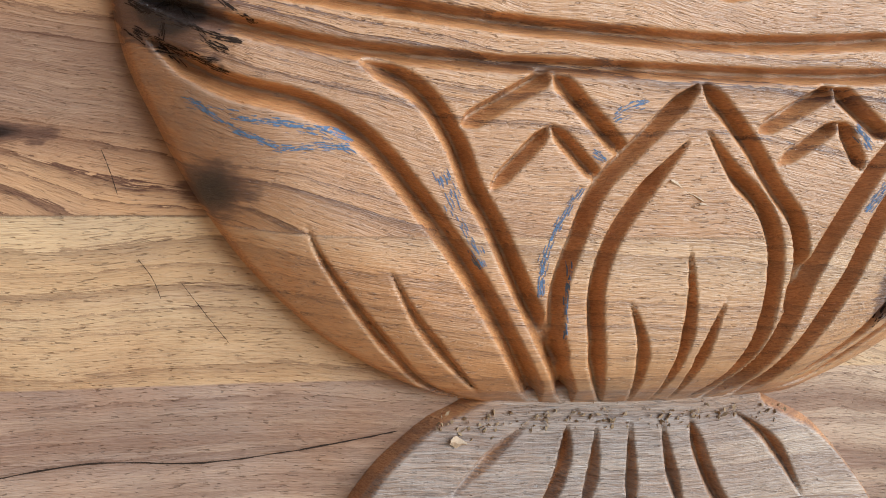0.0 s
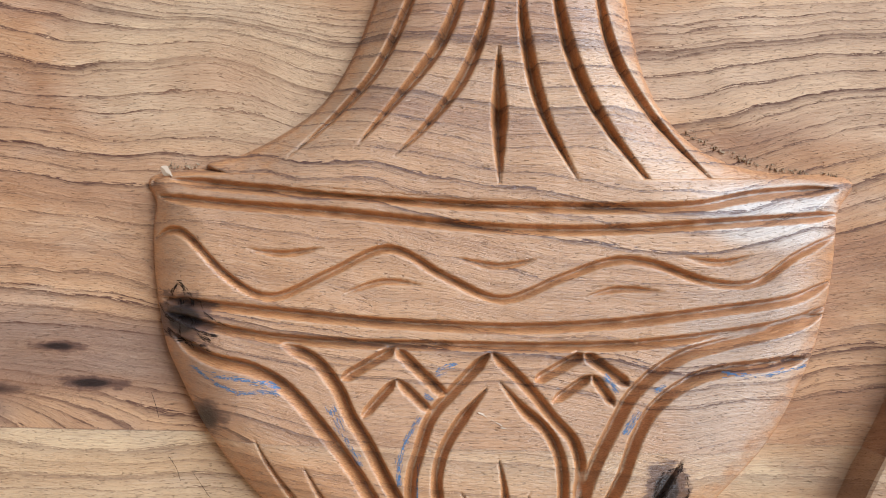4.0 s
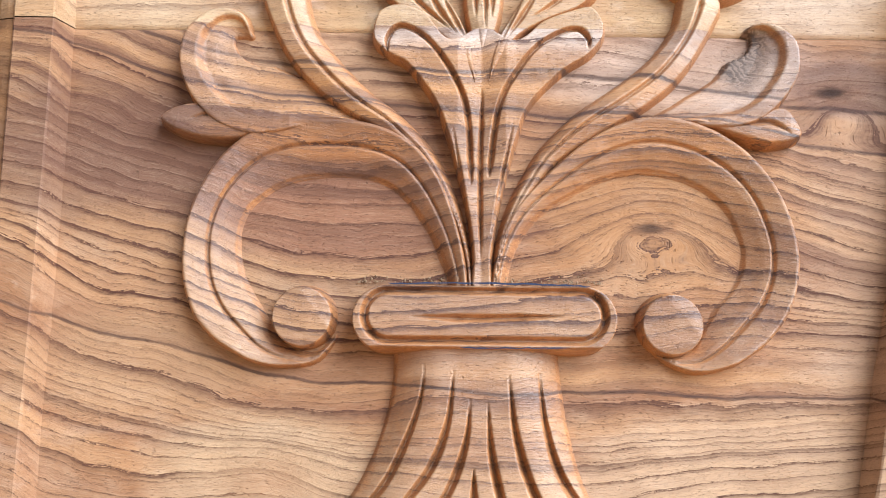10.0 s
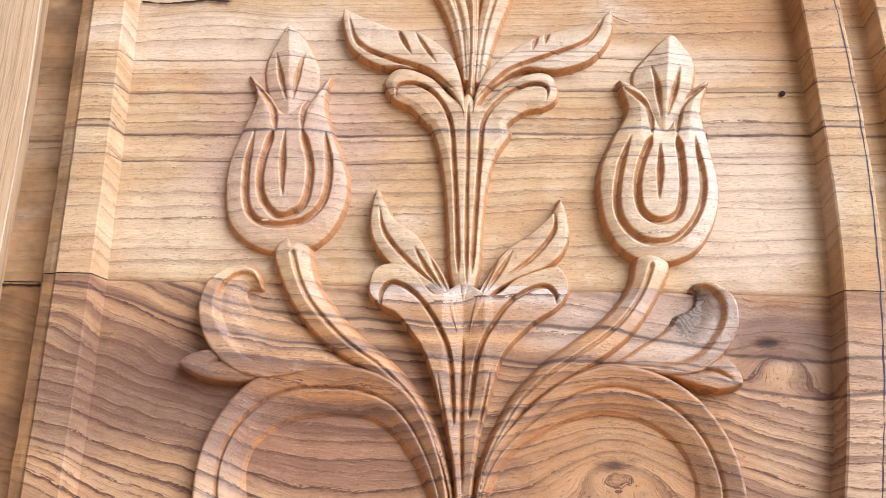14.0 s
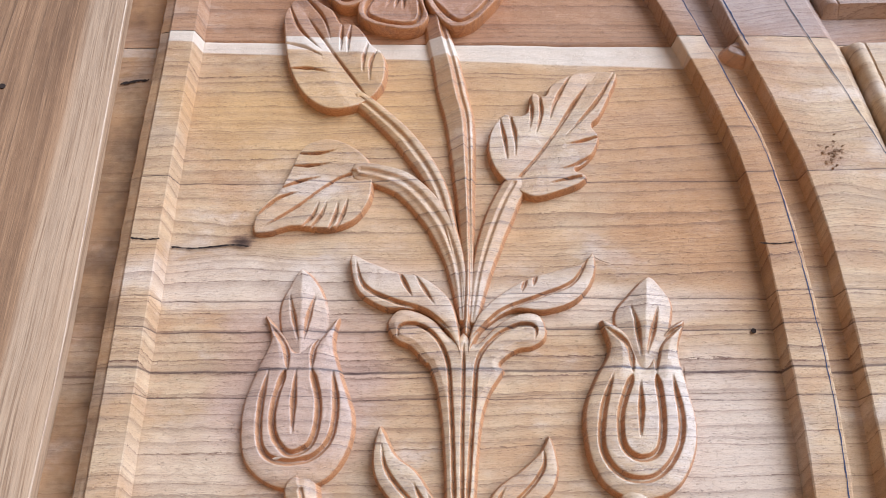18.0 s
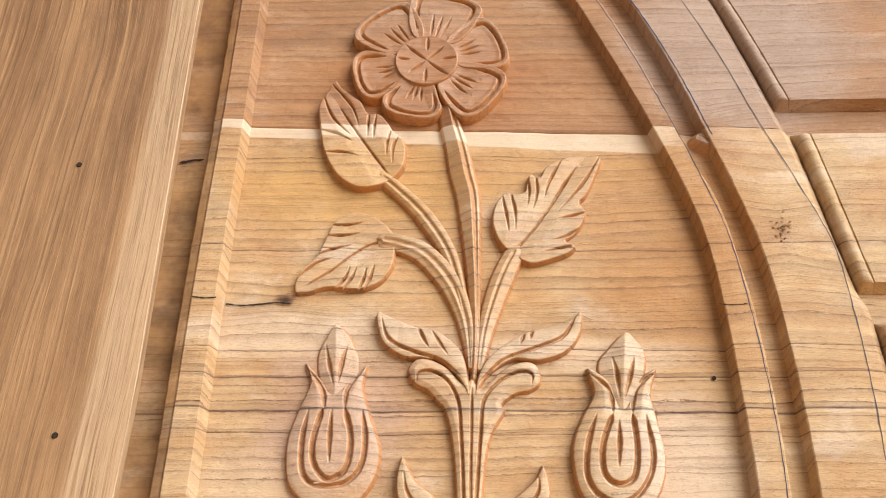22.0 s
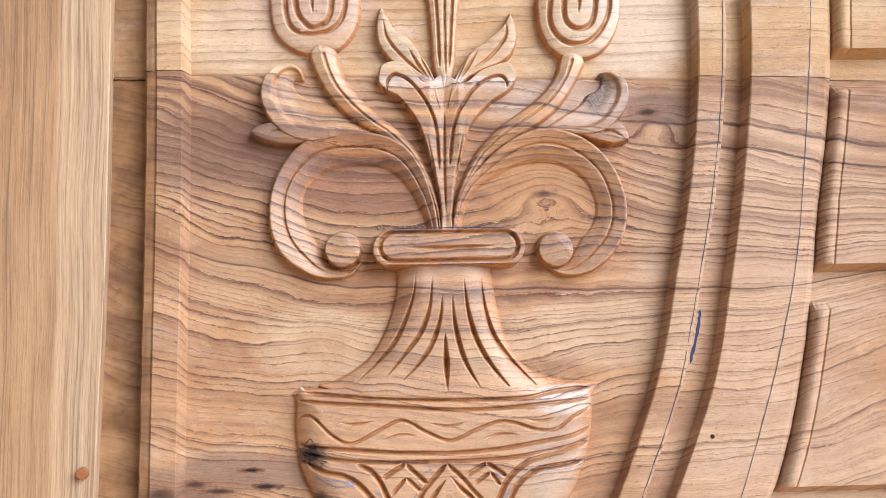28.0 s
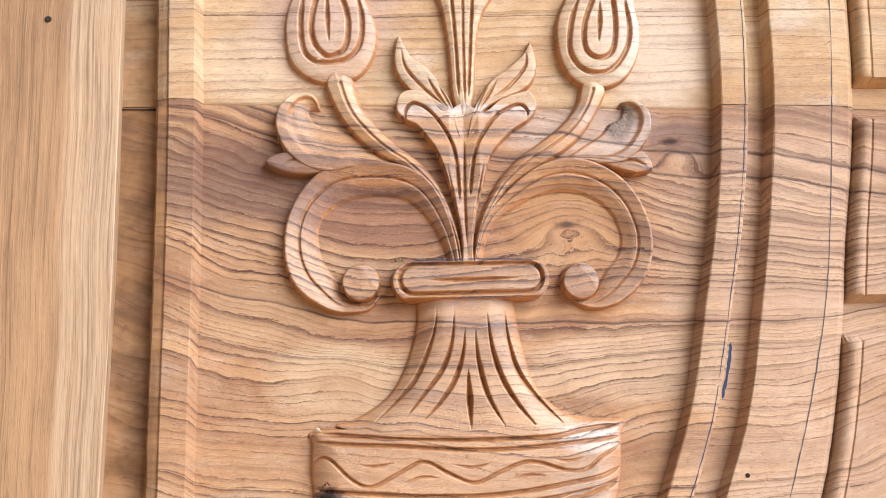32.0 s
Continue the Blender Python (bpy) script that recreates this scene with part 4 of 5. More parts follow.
foot = carve("vase_foot", vase, FOOT, 4.4, wall=1.2, res=0.45, uneven=0.2, shape=lambda X, Z, sd: 0.0042 * np.clip((0.380 - Z) / 0.028, 0, 1) - 0.0080 * np.clip((0.3548 - Z) / 0.0065, 0, 1), label="dusty grey half-round vase foot with splayed grooves", cuts=(
    ([(-25.5, 379.5), (-32.5, 373.5), (-41.5, 364.5)], 1.7, 1.2, 0.5), ([(-17.5, 378.5), (-18, 370), (-22, 360.5), (-31, 356), (-44, 355.5), (-62, 355.5)], 1.8, 2.2, 0.1), ([(-11, 378.5), (-11.5, 366.5), (-14.5, 355.5)], 1.7, 2.0, 0.5), ([(-3.5, 378.5), (-2.5, 366), (-2, 353)], 1.6, 2.0, 0.5), ([(3.5, 378.5), (6.5, 367.5), (11, 355)], 1.6, 2.0, 0.5), ([(10, 378.5), (14.5, 367.5), (20.5, 358), (29.5, 355), (53, 353.5)], 1.8, 2.2, 0.1), ([(20, 380), (30, 372.5), (38.5, 360)], 1.7, 2.0, 0.5)))


def pill(cx, cz, hw, hh, n=10):
    """A bar with round ends."""
    left = [(cx - hw + hh - hh * math.sin(math.pi * i / n), cz - hh * math.cos(math.pi * i / n)) for i in range(n + 1)]
    k = max(2, int((hw - hh) / 3))
    top = [(cx + (hw - hh) * (2 * i / k - 1), cz + hh) for i in range(1, k)]
    half = left + top
    return half + [(2 * cx - x, 2 * cz - z) for x, z in half]


ring = pill(1.2, 594.0, 46.5, 9.6)
rim = carve("vase_rim", vase, pill(1.2, 592.9, 52.3, 13.9), 15.5, wall=1.3, res=0.45, uneven=0.15, shape=lambda X, Z, sd: -3.2 * np.clip(0.5822 - Z, 0.0, 0.0034), label="pill-shaped vase rim with an inner ring groove", cuts=(
    (ring + ring[:1], 2.0, 2.2, 0.0), ([(-27, 593.5), (1.5, 593), (31.5, 594)], 1.9, 1.7, 0.3)))


def between(a, b, n=13):
    """Centre line and half widths (mm) between two edges."""
    def even(p):
        q = spline(p, step=10) * 1000
        s = np.r_[0, np.cumsum(np.linalg.norm(np.diff(q, axis=0), axis=1))]
        u = np.linspace(0, s[-1], n)
        return np.stack([np.interp(u, s, q[:, 0]), np.interp(u, s, q[:, 1])], 1)
    p, q = even(a), even(b)
    return [tuple(v) for v in (p + q) / 2], [float(v) for v in np.linalg.norm(p - q, axis=1) / 2]


SCROLL = ((-1.0, 1.4), (-0.93, 0.9), (-0.85, 1.8), (-0.3, 5.2), (-0.06, 6.2), (0.02, 4.2), (0.12, 6.2), (0.45, 7.6), (0.74, 8.8), (0.80, 8.6), (1.0, 5.2))
FLIP = tuple((-v, h) for v, h in SCROLL[::-1])
line, half = between([(-4, 604), (-6, 618), (-11, 634.5), (-19.5, 652), (-30.5, 665.5), (-41.5, 672), (-59.5, 675.5), (-77, 674.5), (-94, 670.5), (-108, 659.5), (-117.5, 642), (-121.5, 625.5), (-121, 607.5), (-115.5, 592.5), (-104, 581.5), (-92, 575.5), (-76.5, 573.5), (-63.5, 576.5), (-58, 586.5)], [(-12, 604), (-14.5, 613), (-19, 625.5), (-28, 641), (-39, 649), (-54.5, 652), (-72, 652), (-85, 646.5), (-96, 636.5), (-98.5, 623), (-96, 610), (-89, 599)] + [(-84, 592), (-80, 584), (-71, 580), (-62, 581), (-58, 585)], 22)
sweep("scroll_handle", vase, line, half, SCROLL, res=0.55, label="curled acanthus scroll handle")
line, half = between([(3, 604), (5, 617), (13, 636.5), (28.5, 652), (45.5, 664.5), (61, 672), (76, 675), (93, 671), (108, 661), (118, 648), (125, 630.5), (126.5, 613.5), (123, 598.5), (114.5, 585.5), (101.5, 576), (89, 573), (74.5, 577), (64, 585)], [(9.5, 604), (11, 613), (18, 630), (32.5, 643.5), (50, 653.5), (67, 655.5), (84, 651), (97, 641.5), (103, 628.5), (104.5, 617.5), (100, 606.5), (94, 600.5)] + [(88, 592), (83, 583), (75, 579), (68, 581), (64, 585)], 22)
sweep("scroll_handle", vase, line, half, FLIP, res=0.55, label="curled acanthus scroll handle, split beside a knot")


def boss(cx, cz, r):
    """A round button at the scroll's end, cut with flat facets."""
    def facets(X, Z, sd):
        u, w = (X - cx / 1000) / (r / 1000), (Z - cz / 1000) / (r / 1000)
        h = 0.10 * u + 0.10 * w
        for ang, tilt in ((35, 0.55), (150, 0.4), (265, 0.6)):
            h = np.minimum(h, tilt * (0.55 - u * math.cos(radians(ang)) - w * math.sin(radians(ang))))
        return 0.0035 * h
    pts = [(cx + r * math.cos(a), cz + r * math.sin(a)) for a in np.linspace(0, 2 * math.pi, 16, endpoint=False)]
    return carve("scroll_boss", vase, pts, 11.0, wall=1.4, res=0.45, shape=facets, label="round faceted button in the scroll")


boss(-70.5, 593.5, 13.0)
boss(74.5, 591.5, 13.0)

# ---- foliage above the vase ----
plant = carve("foliage", door, [(-20, 682), (-14, 666), (-9, 648), (-5.5, 632), (-4, 618), (-4, 604), (4.5, 604), (5, 618), (7.5, 637), (11, 652), (15, 666), (20, 680), (33, 694), (45, 702), (51, 710), (51, 717), (46, 724), (38, 723), (25, 718), (14, 710), (0, 716), (-13, 710), (-23, 721), (-34, 725), (-43, 722), (-46, 714), (-45, 707), (-38, 701), (-31, 697)], 4.0, wall=1.5, res=0.5, label="fan of acanthus petals rising from the rim", shape=lambda X, Z, sd: 0.0026 * np.clip(np.abs(X) / 0.010, 0, 1) - 0.10 * np.clip(X, 0, 0.014) + 0.0012, cuts=(
    ([(-39, 702), (-39, 709), (-35, 714), (-29, 713), (-21, 707), (-12, 694), (-6, 678), (-4, 647)], 1.5, 2.0, 0.08), ([(44, 704), (44, 709), (40, 713), (33, 712), (23, 706), (15, 696), (7, 680), (3, 650)], 1.5, 2.0, 0.08), ([(0, 690), (0, 676), (-0.5, 650), (0, 616)], 1.2, 1.7, 0.25), ([(-12, 672), (-8.5, 652), (-3.5, 622)], 1.1, 1.3, 0.4), ([(13, 674), (9.5, 656), (3.5, 624)], 1.1, 1.3, 0.4)))
line, half = between([(-93, 728), (-86, 711), (-75, 695), (-62, 684), (-46, 675), (-37, 667.5), (-25, 657), (-16.5, 643), (-11, 632), (-6.5, 616), (-6, 604)], [(-73, 729), (-68, 711), (-57, 697), (-43, 682.5), (-30, 672), (-20, 661), (-12, 646), (-7, 632), (-3.5, 616), (-2, 604)], 14)
sweep("tulip_stem", plant, line, half, ((-1, 3.6), (-0.2, 8.2), (-0.05, 6.0), (0.1, 8.8), (1.0, 6.2)), label="two-ribbed curved tulip stem")
line, half = between([(81, 724), (78, 712), (68, 698), (52, 685), (37, 675), (25, 663), (18, 653), (10, 637), (6, 624), (3, 604)], [(100, 723), (90, 705), (79, 691), (62, 679), (44, 668), (31, 658), (23, 647), (14.5, 632), (9, 614), (7.5, 604)], 14)
sweep("tulip_stem", plant, line, half, ((-1, 5.0), (-0.1, 8.4), (0.05, 5.8), (0.2, 8.2), (1.0, 4.5)), label="two-ribbed curved tulip stem, chipped wood")
carve("side_leaf", plant, [(-134, 674.5), (-124, 682), (-104, 682.5), (-78, 680), (-47, 674.5), (-67.5, 672), (-87.5, 668.5), (-102.5, 664.5), (-122, 667)], 6.5, wall=2.0, res=0.6, dome=2.0, reach=6, label="small pointed side leaf", cuts=(([(-122, 673), (-110, 677), (-96, 676)], 1.5, 1.2, 0.4),))
carve("side_leaf", plant, [(130, 667.5), (123.5, 680), (108.5, 679), (78, 676), (65, 674.5), (90, 670.5), (102.5, 666.5), (117, 663)], 6.5, wall=2.0, res=0.6, dome=2.0, reach=6, label="small pointed side leaf with a torn edge", cuts=(([(102, 672), (116, 673), (125, 668)], 1.5, 1.2, 0.4),))
HOLLOW = ((-1, 2.4), (-0.3, 3.4), (0.05, 5.0), (0.30, 5.6), (0.48, 8.6), (0.9, 9.2), (1.0, 8.6))
line, half = between([(-97, 713.5), (-103, 724.5), (-114, 727), (-123, 718), (-124.5, 703), (-118.5, 688.5), (-106.5, 681.5), (-83, 681), (-57, 676.5), (-36.5, 669)], [(-98, 710), (-103, 709.5), (-103.5, 706.5), (-103.5, 703.5), (-102, 698), (-97, 691.5), (-86, 687), (-68, 683), (-49.5, 677), (-35.5, 670.5)])
sweep("curl_leaf", plant, line, half, HOLLOW, label="curled leaf with a rolled tip and hollow inside")
line, half = between([(109, 713), (112, 718), (121.5, 720), (129, 714.5), (130, 705), (126.5, 694.5), (118.5, 683.5), (105.5, 678.5), (85.5, 676), (66.5, 673.5)], [(108.5, 712), (108.5, 706.5), (107, 701), (104.5, 695.5), (100, 691), (95, 687), (88.5, 683.5), (80.5, 680.5), (73, 677), (65, 675)])
sweep("curl_leaf", plant, line, half, tuple((-v, h) for v, h in HOLLOW[::-1]), label="curled leaf hollowed inside, dark end grain")
carve("spear_leaf", plant, [(-42.5, 764), (-33.5, 748.5), (-22.5, 740), (-14.5, 728.5), (-8, 717.5), (-3, 703), (-0.8, 682), (-6, 695), (-14, 707), (-27.5, 717), (-38, 725), (-45.5, 737), (-46.5, 751)], 5.6, wall=1.4, res=0.5, label="spear leaf with cut lobes", dome=1.5, reach=7, cuts=(([(-41.5, 754), (-38.5, 740), (-27.5, 726), (-11.5, 712)], 1.5, 1.5, 0.3), ([(-24, 733), (-18, 722), (-10, 711)], 1.6, 1.4, 0.4), ([(-17, 729), (-12, 719), (-6, 708)], 1.3, 1.2, 0.4)))
carve("spear_leaf", plant, [(48, 759), (42.5, 750.5), (33, 741.5), (20, 732), (12, 720.5), (4, 704), (1.2, 682), (6.5, 696), (15, 709), (27.5, 716.5), (40.5, 722), (49.5, 730.5), (52.5, 743)], 5.6, wall=1.4, res=0.5, label="spear leaf with cut lobes", dome=1.5, reach=7, cuts=(([(44, 752.5), (44, 741), (33, 727), (19.5, 717.5)], 1.5, 1.5, 0.3), ([(24, 731), (18, 721), (10, 709)], 1.6, 1.4, 0.4), ([(17, 726), (12, 717), (7, 706)], 1.3, 1.2, 0.4)))
shaft = carve("shaft", door, [(-18, 796.5), (-14, 785.5), (-10.5, 765), (-8.5, 741), (-7, 718.5), (0, 699), (8, 718.5), (10, 741.5), (12.5, 765), (17, 780.5), (25, 794), (23, 798), (32, 805), (41, 807), (48, 812), (49, 820), (45, 828), (35, 829), (22, 823), (9, 811), (2.5, 818), (-4, 814), (-15, 825), (-27, 831), (-36, 831), (-42, 824), (-41, 817), (-36, 811), (-28, 807), (-20, 798)], 4.0, wall=1.5, res=0.5, label="ribbed flower shaft with curled lips", shape=lambda X, Z, sd: 0.0018 * np.clip(-sd / 0.005, 0, 1), cuts=(
    ([(-35, 813), (-35, 818), (-32, 821), (-24, 821), (-14, 814), (-7, 800), (-5, 779), (-3.5, 750), (-2.5, 718.5)], 1.5, 1.9, 0.08), ([(42, 812), (43, 818), (39, 821), (31, 820), (19, 813), (10, 800), (8, 779), (6, 750), (4, 718.5)], 1.5, 1.9, 0.08), ([(2, 812), (2, 790), (1.5, 753), (1.5, 712.5)], 1.2, 1.5, 0.15)))
carve("horn_leaf", shaft, [(-64, 866), (-54, 861.5), (-37.5, 854.5), (-21.5, 851), (-5.5, 837), (0.5, 816), (1.5, 794), (-3, 808), (-11, 820), (-24, 829.5), (-43, 830), (-59.5, 840.5), (-65.5, 858)], 5.4, wall=1.4, res=0.5, dome=1.4, reach=7, label="horn-shaped leaf with notched lobes", cuts=(([(-61.5, 861.5), (-56, 845), (-40.5, 836), (-19, 828.5), (-4.5, 816.5)], 1.8, 1.7, 0.25), ([(-36.5, 856), (-32.5, 847), (-27.5, 837.5)], 1.7, 1.5, 0.4), ([(-26.5, 852), (-20.5, 842), (-14.5, 832.5)], 1.5, 1.3, 0.4)))
carve("horn_leaf", shaft, [(78, 866.5), (70, 859.5), (52, 854), (33, 847), (13.5, 832), (5, 816), (3, 794), (7.5, 808), (14, 819), (29.5, 829), (48, 828), (67, 835), (78, 850.5)], 5.4, wall=1.4, res=0.5, dome=1.4, reach=7, label="horn-shaped leaf with notched lobes", cuts=(([(75.5, 866), (65.5, 847), (45, 837.5), (23, 828.5), (4.5, 811)], 1.8, 1.7, 0.25), ([(35, 840), (37, 845.5), (38.5, 851)], 1.7, 1.5, 0.4), ([(42, 843.5), (43, 848), (44, 853)], 1.5, 1.3, 0.4)))


def tulip(outline, bud, outer, inner, centre, lips, ridge, text, height):
    head = carve("tulip", door, outline, height, wall=1.5, res=0.55, dome=4.2, reach=18, label=text, cuts=((outer, 2.3, 2.1, 0.12), (inner, 2.4, 2.3, 0.05), (centre, 2.3, 2.3, 0.5), *((c, 2.1, 1.9, 0.25) for c in lips)))
    (ax, az), (bx, bz) = ridge

    def keel(X, Z, sd):
        t = np.clip((Z - bz / 1000) / ((az - bz) / 1000), 0, 1)
        mid = (bx + (ax - bx) * t) / 1000
        return -0.26 * np.abs(X - mid) + 0.0022 * t
    carve("bud", head, bud, height + 1.6, wall=1.8, res=0.6, shape=keel, label="faceted bud between the petals", cuts=tuple(
        ([(bx + s * 1.5, bz + 6), ((ax + bx) / 2 + s * 5.0, (az + bz) / 2 - 2), ((ax + bx) / 2 + s * 7.5, (az + bz) / 2 + 9)], 1.9, 1.7, 0.45) for s in (-1, 1)))
    return head


tulip([(-113, 828.5), (-108.5, 813.5), (-114.5, 795), (-120, 774.5), (-119, 752.5), (-113, 739.5), (-100, 730.5), (-84, 728.5), (-68.5, 735), (-59, 750), (-57, 768), (-64.5, 790), (-70.5, 810), (-69, 827), (-80, 816.5), (-91.5, 806), (-101, 816.5)], [(-93, 857), (-101.5, 844.5), (-105.5, 832), (-103, 815), (-97.5, 800), (-88.5, 793.5), (-80.5, 800), (-77, 815), (-75.5, 827), (-80.5, 844.5)], [(-106.5, 795), (-109, 774.5), (-107, 752.5), (-97, 744), (-79.5, 745.5), (-69.5, 756), (-67.5, 774.5), (-71, 795)], [(-97, 795), (-101.5, 774.5), (-100.5, 759), (-93, 749), (-85.5, 749), (-78.5, 756), (-77, 774.5), (-82.5, 795)], [(-91, 795), (-91, 777.5), (-90, 757.5)], ([(-109, 822), (-99, 808.5), (-96, 793.5)], [(-70.5, 825), (-81.5, 810), (-82.5, 794)]), [(-93, 857), (-90.5, 806)], "closed tulip with nested U-shaped grooves", 2.4)
tulip([(79, 824.5), (82, 806.5), (73.5, 790), (66.5, 771.5), (67, 750.5), (73, 734.5), (84, 726), (99, 724.5), (114, 731.5), (124, 747.5), (127, 765.5), (124, 787), (121.5, 806.5), (126.5, 824.5), (113.5, 816), (101.5, 796.5), (93.5, 816)], [(107, 850.5), (93.5, 838), (86.5, 828), (88, 813), (93.5, 796.5), (101, 788.5), (110, 796.5), (117, 814.5), (121, 833), (116, 843.5)], [(84, 792), (77, 771.5), (75.5, 750.5), (84.5, 737.5), (100, 736), (112.5, 747.5), (118, 765.5), (115.5, 792)], [(94.5, 792), (86.5, 771.5), (86, 753.5), (94, 746), (104.5, 750.5), (108, 768.5), (107, 792)], [(98, 788.5), (97, 771.5), (95.5, 756.5)], ([(81.5, 819.5), (93.5, 808), (94.5, 792)], [(125, 821), (111, 809.5), (107, 792)]), [(107, 850.5), (101.5, 796.5)], "closed tulip with deep nested U-shaped grooves", 4.0)

# ---- stem, leaves and flower ----
stem = sweep("flower_stem", door, [(-18, 1042), (-15.5, 1028), (-10, 1004), (-5.5, 979), (-1, 958), (2, 912), (3.5, 875), (4, 845), (3, 816)], [8.2, 9.4, 10.6, 10, 8.2, 6.2, 5.0, 4.4, 3.0], ((-1, 4.6), (-0.62, 6.4), (-0.45, 4.8), (-0.16, 8.6), (1.0, 3.2)), label="tall flower stem with a bright right facet", res=0.6)
sweep("leaf_stem", stem, [(-66, 977), (-56, 968), (-35.5, 946), (-17, 916.5), (-8, 888.5), (-1.5, 855), (1, 825)], [6.6, 7.4, 7.8, 6.8, 5.2, 4.0, 3.0], ((-1, 5.8), (-0.3, 6.4), (0.0, 4.4), (0.3, 6.0), (1, 3.2)), label="side stem")
sweep("leaf_stem", stem, [(-62, 922.5), (-50, 920), (-32.5, 911.5), (-14, 888.5), (-3, 860), (1, 828)], [7.6, 9.0, 9.4, 8.4, 6.4, 3.6], ((-1, 5.6), (-0.4, 6.2), (-0.1, 4.4), (0.2, 5.8), (0.45, 4.4), (1, 3.2)), label="double-grooved side stem")
sweep("leaf_stem", stem, [(33, 912), (27, 900), (18.5, 877), (11.5, 851), (7.5, 824)], [8.6, 9.2, 8.2, 6.2, 3.6], ((-1, 3.8), (-0.1, 5.8), (0.1, 4.2), (0.3, 5.6), (1, 3.4)), label="side stem")


def veined_leaf(outline, mid, veins, text, height):
    m = np.array(mid, float) / 1000
    a, d = m[0], m[-1] - m[0]
    d = d / np.linalg.norm(d)

    def fold(X, Z, sd):
        off = np.abs((X - a[0]) * d[1] - (Z - a[1]) * d[0])
        return 0.0016 * np.clip(off / 0.012, 0, 1)
    return carve("leaf", door, outline, height, wall=1.6, res=0.6, shape=fold, label=text, cuts=((mid, 1.2, 1.4, 0.15), *(([tuple(np.array(v[0]) * 1.35 - np.array(v[1]) * 0.35), *v], 1.6, 1.9, 0.5) for v in veins)))


veined_leaf([(-111, 1073), (-119, 1058), (-123, 1044), (-120, 1024), (-117, 1008), (-111, 992), (-101, 977), (-87, 968), (-73, 968), (-61, 974), (-51, 986), (-49, 1002), (-52, 1014), (-59, 1020), (-65, 1030), (-72, 1038), (-82, 1040), (-87, 1050), (-94, 1056), (-104, 1065)], [(-106, 1046), (-85, 1013), (-62, 979)], ([(-119, 1056), (-110, 1035), (-93, 1016)], [(-120, 1023), (-106, 1019), (-92, 1011)], [(-115, 1001), (-100, 1001), (-86, 997)], [(-112, 1067), (-95, 1045), (-88, 1024)], [(-81, 1036), (-81, 1025), (-81, 1016)], [(-75, 1035), (-76, 1025), (-76, 1013)], [(-63, 1020), (-65, 1009), (-65, 997)], [(-56, 1017), (-60, 1006), (-60, 991)]), "carved leaf with cut veins, pale sapwood across it", 5.2)
veined_leaf([(32, 909), (21, 921), (16, 937), (19, 954), (27, 964), (33, 963), (41, 965), (45, 980), (53, 978), (57, 986), (68, 993), (83, 997), (101, 995), (96, 977), (88, 960), (83, 954), (87, 946), (83, 934), (77, 927), (71, 922), (78, 918), (73, 911), (58, 905), (44, 902)], [(30, 910), (51, 937), (78, 980)], ([(25, 958), (28, 940), (29, 927)], [(31, 963), (34, 947), (34, 932)], [(44, 977), (45, 964), (43, 951)], [(50, 979), (51, 964), (47, 948)], [(69, 990), (60, 972), (56, 958)], [(78, 981), (66, 962), (61, 954)], [(97, 991), (85, 970), (65, 946)], [(87, 946), (74, 942), (64, 940)], [(81, 932), (70, 925), (60, 922)], [(78, 918), (65, 915), (53, 912)]), "carved leaf with deep cut veins", 4.2)
veined_leaf([(-126, 881), (-126, 893), (-120, 902), (-113, 910), (-109, 920), (-106, 929), (-103, 937), (-96, 945), (-82, 948), (-67, 941), (-57, 931), (-54, 919), (-55, 902), (-64, 888), (-80, 882), (-102, 884), (-116, 880)], [(-57, 924), (-76, 918), (-100, 899), (-120, 885)], ([(-102, 936), (-90, 936), (-77, 939)], [(-106, 927), (-94, 927), (-81, 929)], [(-112, 911), (-99, 916), (-86, 919)], [(-125, 892), (-112, 904), (-98, 909)], [(-97, 883), (-90, 892), (-87, 903)], [(-91, 883), (-85, 892), (-82, 903)], [(-80, 881), (-76, 892), (-75, 902)], [(-75, 883), (-71, 894), (-69, 904)]), "broad drooping carved leaf with cut veins", 3.4)

FX, FZ = -36.0, 1089.5
flower = carve("flower", door, [(FX + 27 * math.cos(a), FZ + 27 * math.sin(a)) for a in np.linspace(0, 2 * math.pi, 18, endpoint=False)], 11.6, wall=1.5, res=0.6, dome=-2.2, reach=26, label="round flower heart cut like a wheel", cuts=tuple(
    ([(FX + r0 * math.cos(radians(g)), FZ + r0 * math.sin(radians(g))), (FX + r1 * math.cos(radians(g)), FZ + r1 * math.sin(radians(g)))], 1.7, 1.6, 0.3) for g, r0, r1 in ((88, 10, 24), (268, 8, 24), (138, 0, 25), (318, 0, 25), (45, 1, 20), (222, 1, 20), (5, 12, 25), (175, 14, 25))))
